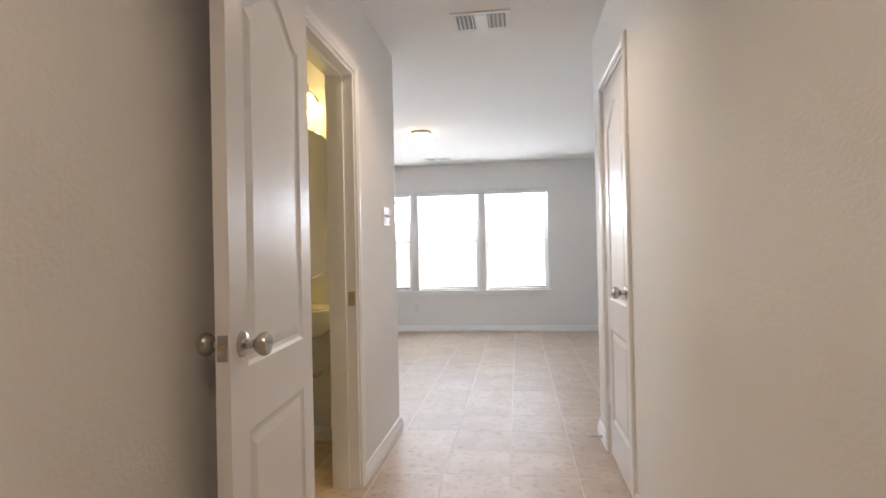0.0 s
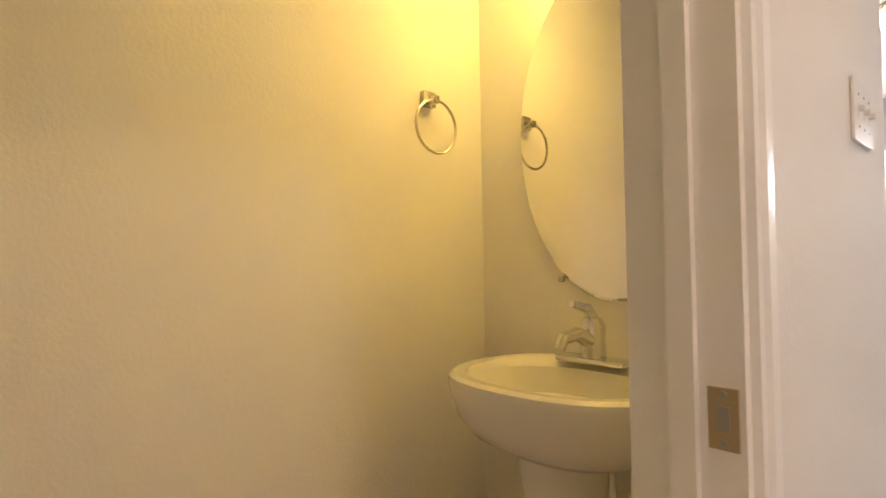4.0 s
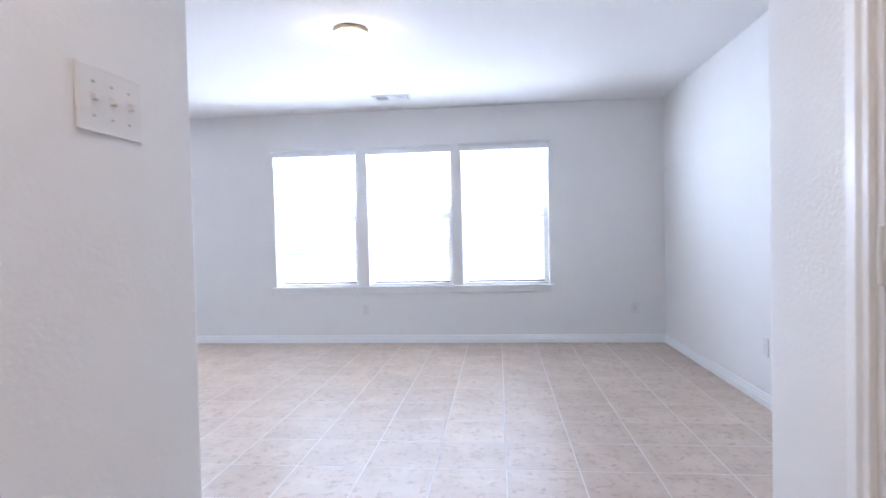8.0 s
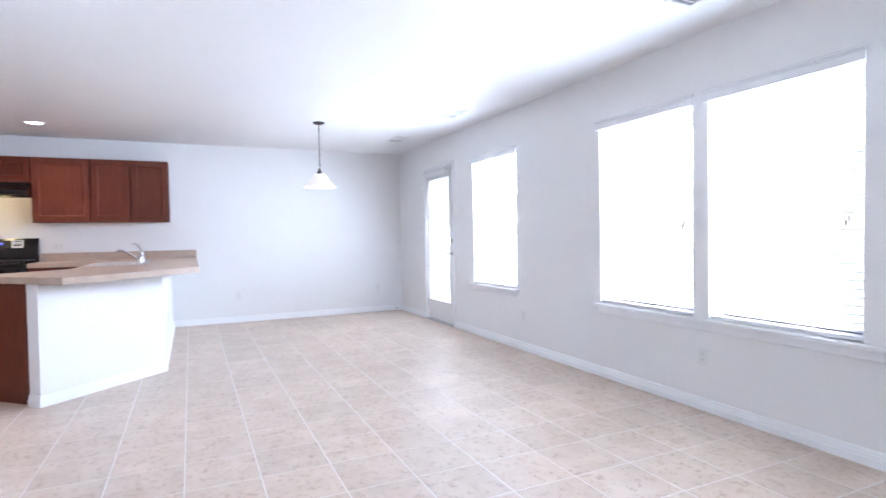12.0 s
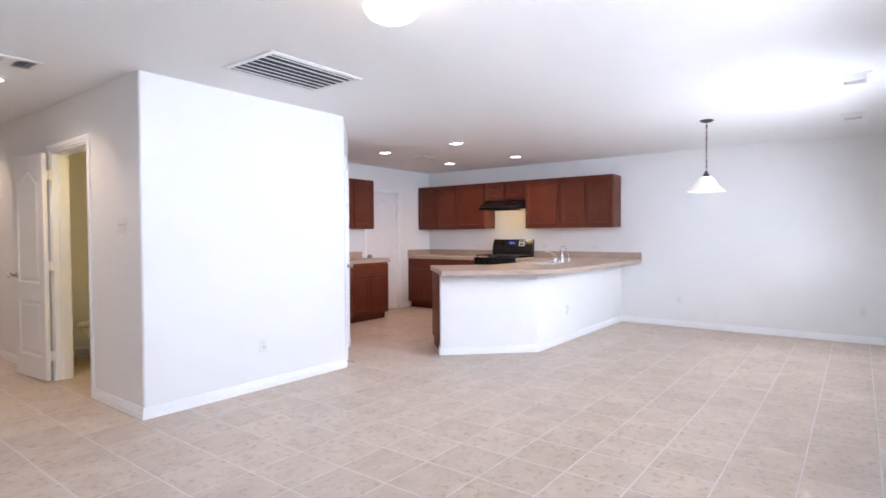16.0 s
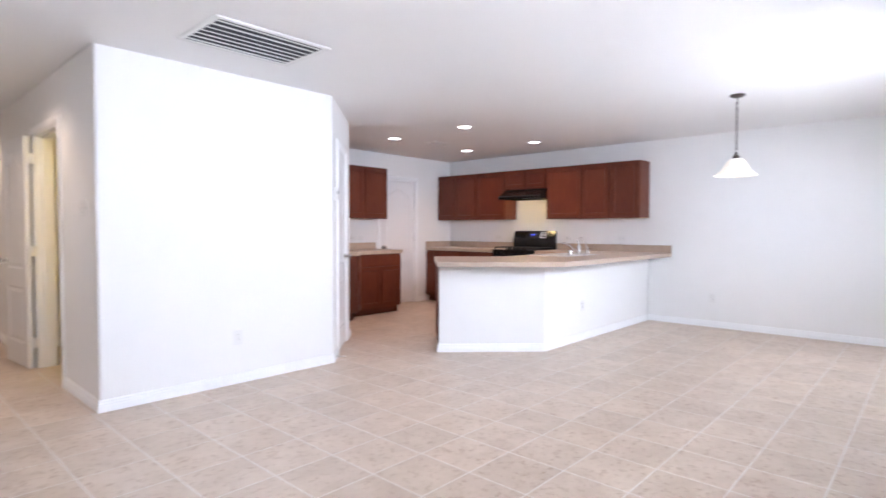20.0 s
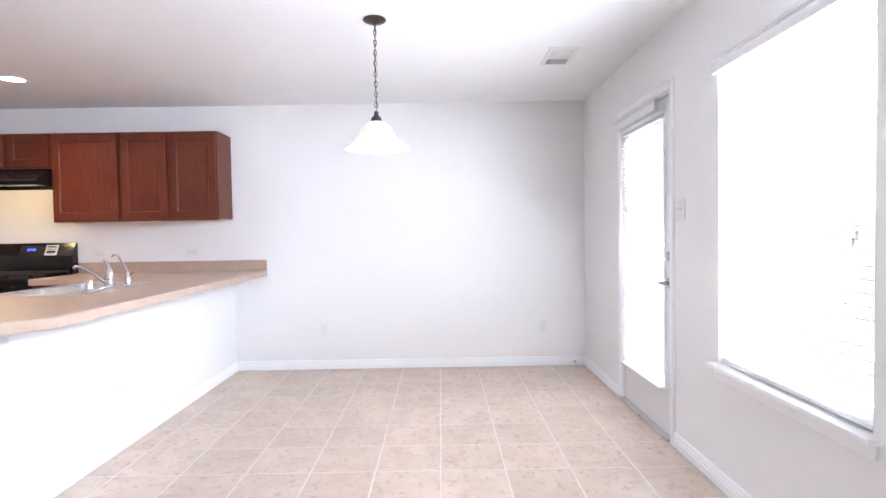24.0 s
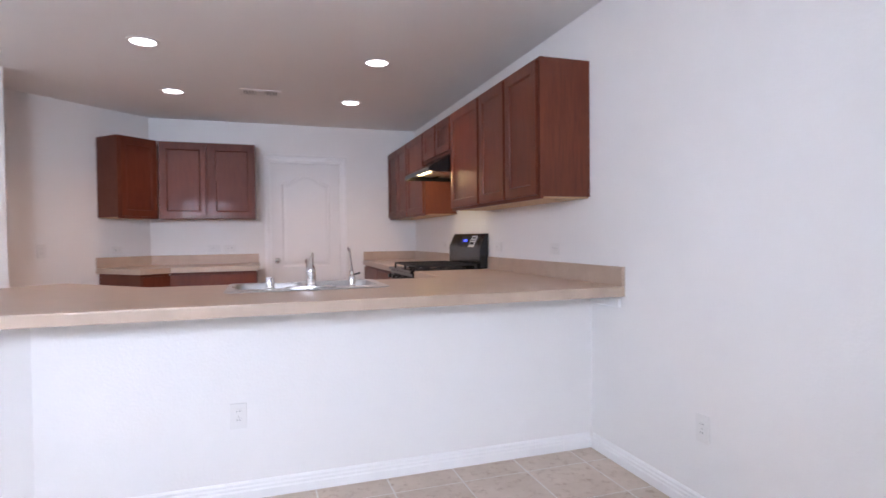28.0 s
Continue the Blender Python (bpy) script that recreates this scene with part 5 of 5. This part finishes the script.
def plate(m, label, kind="outlet", gangs=1):
    """A cover plate on a wall: the wall is the plane y = 0, it comes out to -y."""
    w, h = 0.072 + 0.046 * (gangs - 1), 0.116
    th = thing({"outlet": "wall_outlet", "switch": "light_switch", "blank": "cover_plate"}[kind], label, {"outlet": "outlet", "switch": "switch", "blank": "cover plate"}[kind], m)
    part("plate", box(B(), -w / 2, w / 2, -0.007, -0.0005, -h / 2, h / 2, 0.003, 2), M_PLASTIC, th)
    for g in range(gangs):
        gx = (g - (gangs - 1) / 2) * 0.046
        if kind == "outlet":
            for dz in (-0.0195, 0.0195):
                bm = B()
                lathe(bm, [(0.0165, -0.007), (0.0165, -0.0085), (0.0155, -0.0092), (0, -0.0092)], 20, (gx, 0, dz), "y", 1.0, 0.85)
                bmesh.ops.recalc_face_normals(bm, faces=bm.faces[:])
                rec = part("receptacle", bm, M_PLASTIC, th)
                for sx in (-0.006, 0.006):
                    part("slot", box(B(), gx + sx - 0.001, gx + sx + 0.001, -0.0098, -0.0093, dz - 0.001, dz + 0.007), M_DARK, rec)
            part("screw", cyl(B(), (gx, -0.0082, 0), 0.0028, 0.0015, "y", 10), M_SCREW, th)
        elif kind == "switch":
            part("toggle_well", box(B(), gx - 0.006, gx + 0.006, -0.0078, -0.0065, -0.013, 0.013), M_PLASTIC, th)
            part("toggle", box(B(), gx - 0.0045, gx + 0.0045, -0.018, -0.0065, -0.003, 0.009, 0.002), M_PLASTIC, th)
            for dz in (-0.030, 0.030):
                part("screw", cyl(B(), (gx, -0.0082, dz), 0.0026, 0.0015, "y", 10), M_SCREW, th)
        else:
            for dz in (-0.030, 0.030):
                part("screw", cyl(B(), (gx, -0.0082, dz), 0.0026, 0.0015, "y", 10), M_SCREW, th)
    return th


def on_north(x, z):
    return Matrix.Translation((x, YN, z))


def on_west(y, z):
    return Matrix.Translation((XW, y, z)) @ Matrix.Rotation(radians(90), 4, "Z")


def on_east(y, z):
    return Matrix.Translation((XE, y, z)) @ Matrix.Rotation(radians(-90), 4, "Z")


def on_south(x, y, z):
    return Matrix.Translation((x, y, z)) @ Matrix.Rotation(radians(180), 4, "Z")


O = "white duplex wall outlet"
for x in (-3.37, -1.27, 1.49):
    plate(on_north(x, 0.35), O + " low on the window wall")
plate(on_north(-4.83, 1.36), "white double light switch beside the patio door", "switch", 2)
plate(on_east(6.33, 0.375), O + " low on the east wall")
plate(on_east(5.92, 0.385), "white blank cover plate low on the east wall", "blank")
plate(on_west(5.96, 0.37), O + " low on the dining wall")
plate(on_west(7.99, 0.37), O + " low in the dining corner")
for y, g in ((4.755, 1), (3.90, 1), (2.60, 1)):
    plate(on_west(y, 1.105) @ Matrix.Rotation(radians(90), 4, "Y"), O + " set sideways above the backsplash")
plate(on_south(-1.54, YB, 0.365), O + " low on the living-room wall")
plate(on_south(-4.985, BY, 0.385), O + " on the breakfast-bar half wall")
for x in (-4.62, -4.77):
    plate(on_south(x, YS, 1.09) @ Matrix.Rotation(radians(90), 4, "Y"), O + " set sideways above the kitchen counter")
plate(Matrix.Translation((P4[0] + 0.36 * S45, P4[1] + 0.36 * S45, 1.09)) @ Matrix.Rotation(radians(225), 4, "Z") @ Matrix.Rotation(radians(90), 4, "Y"), O + " set sideways on the angled kitchen wall")
plate(Matrix.Translation((P4[0] + 1.02 * S45, P4[1] + 1.02 * S45, 1.10)) @ Matrix.Rotation(radians(225), 4, "Z"), O + " on the fridge recess wall")
plate(Matrix.Translation((HW, 3.69, 1.37)) @ Matrix.Rotation(radians(90), 4, "Z"), "white triple light switch plate at the end of the hall wall", "switch", 3)
ps1 = Vector(P1) + pd * 0.16
plate(Matrix.Translation((ps1.x, ps1.y, 1.36)) @ Matrix.Rotation(radians(ang), 4, "Z"), "white light switch beside the pantry door", "switch", 1)
tm = thing("thermostat", "small white wall thermostat beside the pantry door", "thermostat", Matrix.Translation((ps1.x, ps1.y, 1.56)) @ Matrix.Rotation(radians(ang), 4, "Z"))
part("housing", box(B(), -0.045, 0.045, -0.028, -0.0005, -0.06, 0.06, 0.006, 2), M_PLASTIC, tm)
part("screen", box(B(), -0.025, 0.025, -0.0295, -0.0282, 0.0, 0.035), M_DARKTONE, tm)


def doorstop(m, label="spring door stop on the baseboard"):
    th = thing("door_stop", label, "door stop", m)
    bm = B()
    pts = [(0.006 * math.cos(i * 0.9), -0.006 - i * 0.0009, 0.006 * math.sin(i * 0.9)) for i in range(70)]
    tube(bm, pts, 0.0014, 5)
    part("spring", bm, M_NICKEL, th)
    bm = B()
    lathe(bm, [(0.007, -0.068), (0.008, -0.074), (0.007, -0.084), (0, -0.086)], 12, axis="y")
    part("tip", bm, M_PLASTIC, th)
    bm = B()
    lathe(bm, [(0.011, 0), (0.011, -0.004), (0.006, -0.008), (0, -0.008)], 12, axis="y")
    part("base", bm, M_NICKEL, th)
    return th


doorstop(Matrix.Translation((HE - 0.017, 3.80, 0.035)) @ Matrix.Rotation(radians(-90), 4, "Z"))
doorstop(Matrix.Translation((HW + 0.017, 0.10, 0.035)) @ Matrix.Rotation(radians(90), 4, "Z"))
doorstop(Matrix.Translation((XW + 0.017, 8.28, 0.035)) @ Matrix.Rotation(radians(90), 4, "Z"))
ps2 = Vector(P1) + pd * 0.10 + Vector((-0.7071, 0.7071)) * 0.017
doorstop(Matrix.Translation((ps2.x, ps2.y, 0.035)) @ Matrix.Rotation(radians(ang), 4, "Z"))

# ---- floor tiles ----


def tile_data(w, d):
    bm = B()
    g, e, t = 0.0030, 0.0014, 0.010
    lo, mid, hi = [], [], []
    for x, y in ((g, g), (w - g, g), (w - g, d - g), (g, d - g)):
        lo.append(bm.verts.new((x, y, -t)))
        mid.append(bm.verts.new((x, y, -0.0012)))
    for x, y in ((g + e, g + e), (w - g - e, g + e), (w - g - e, d - g - e), (g + e, d - g - e)):
        hi.append(bm.verts.new((x, y, 0.0)))
    for i in range(4):
        j = (i + 1) % 4
        bm.faces.new((lo[i], lo[j], mid[j], mid[i]))
        bm.faces.new((mid[i], mid[j], hi[j], hi[i]))
    bm.faces.new(hi)
    me = bpy.data.meshes.new("tile")
    bm.to_mesh(me)
    bm.free()
    me.materials.append(M_TILE)
    return me


whole = tile_data(TILE, TILE)
near, rest_v, rest_f = 0, [], []
i0, i1 = math.floor((XW - TX0) / TILE), math.ceil((XE - TX0) / TILE)
j0, j1 = math.floor((YF - TY0) / TILE), math.ceil((YN - TY0) / TILE)
rng = random.Random(4)
for i in range(i0, i1):
    for j in range(j0, j1):
        x, y = TX0 + i * TILE, TY0 + j * TILE
        hall = HW - 0.1 < x + TILE and x < HE + 0.1
        if y < YS - 0.4 and not hall:
            continue
        if y < YB - 0.45 and x > HE + 0.1:
            continue
        close = (hall and y > 0.3 and y < 8.0) or (-6.9 < x < -2.2 and 5.2 < y < 8.1) or (0.7 < x < 1.6 and y > 5.0) or (-2.3 < x < -0.5 and 4.2 < y < 7.2)
        if close and near < 300:
            near += 1
            share("tile", whole, floor, Matrix.Translation((x, y, 0.0002 * rng.random())))
        else:
            k = len(rest_v)
            zz = 0.0002 * rng.random()
            g, e = 0.0030, 0.0014
            sq = ((g, g), (TILE - g, g), (TILE - g, TILE - g), (g, TILE - g))
            rest_v += [(x + a, y + b, -0.010) for a, b in sq] + [(x + a, y + b, zz - 0.0012) for a, b in sq]
            rest_v += [(x + a + (e if a < 0.1 else -e), y + b + (e if b < 0.1 else -e), zz) for a, b in sq]
            for m in range(4):
                n = (m + 1) % 4
                rest_f += [(k + m, k + n, k + 4 + n, k + 4 + m), (k + 4 + m, k + 4 + n, k + 8 + n, k + 8 + m)]
            rest_f.append((k + 8, k + 9, k + 10, k + 11))
me = bpy.data.meshes.new("floor_tiles")
me.from_pydata(rest_v, [], rest_f)
me.materials.append(M_TILE)
ob = new("floor_tiles", me)
ob.parent = floor
tagged(ob, "beige ceramic floor tiles", kind="stuff")
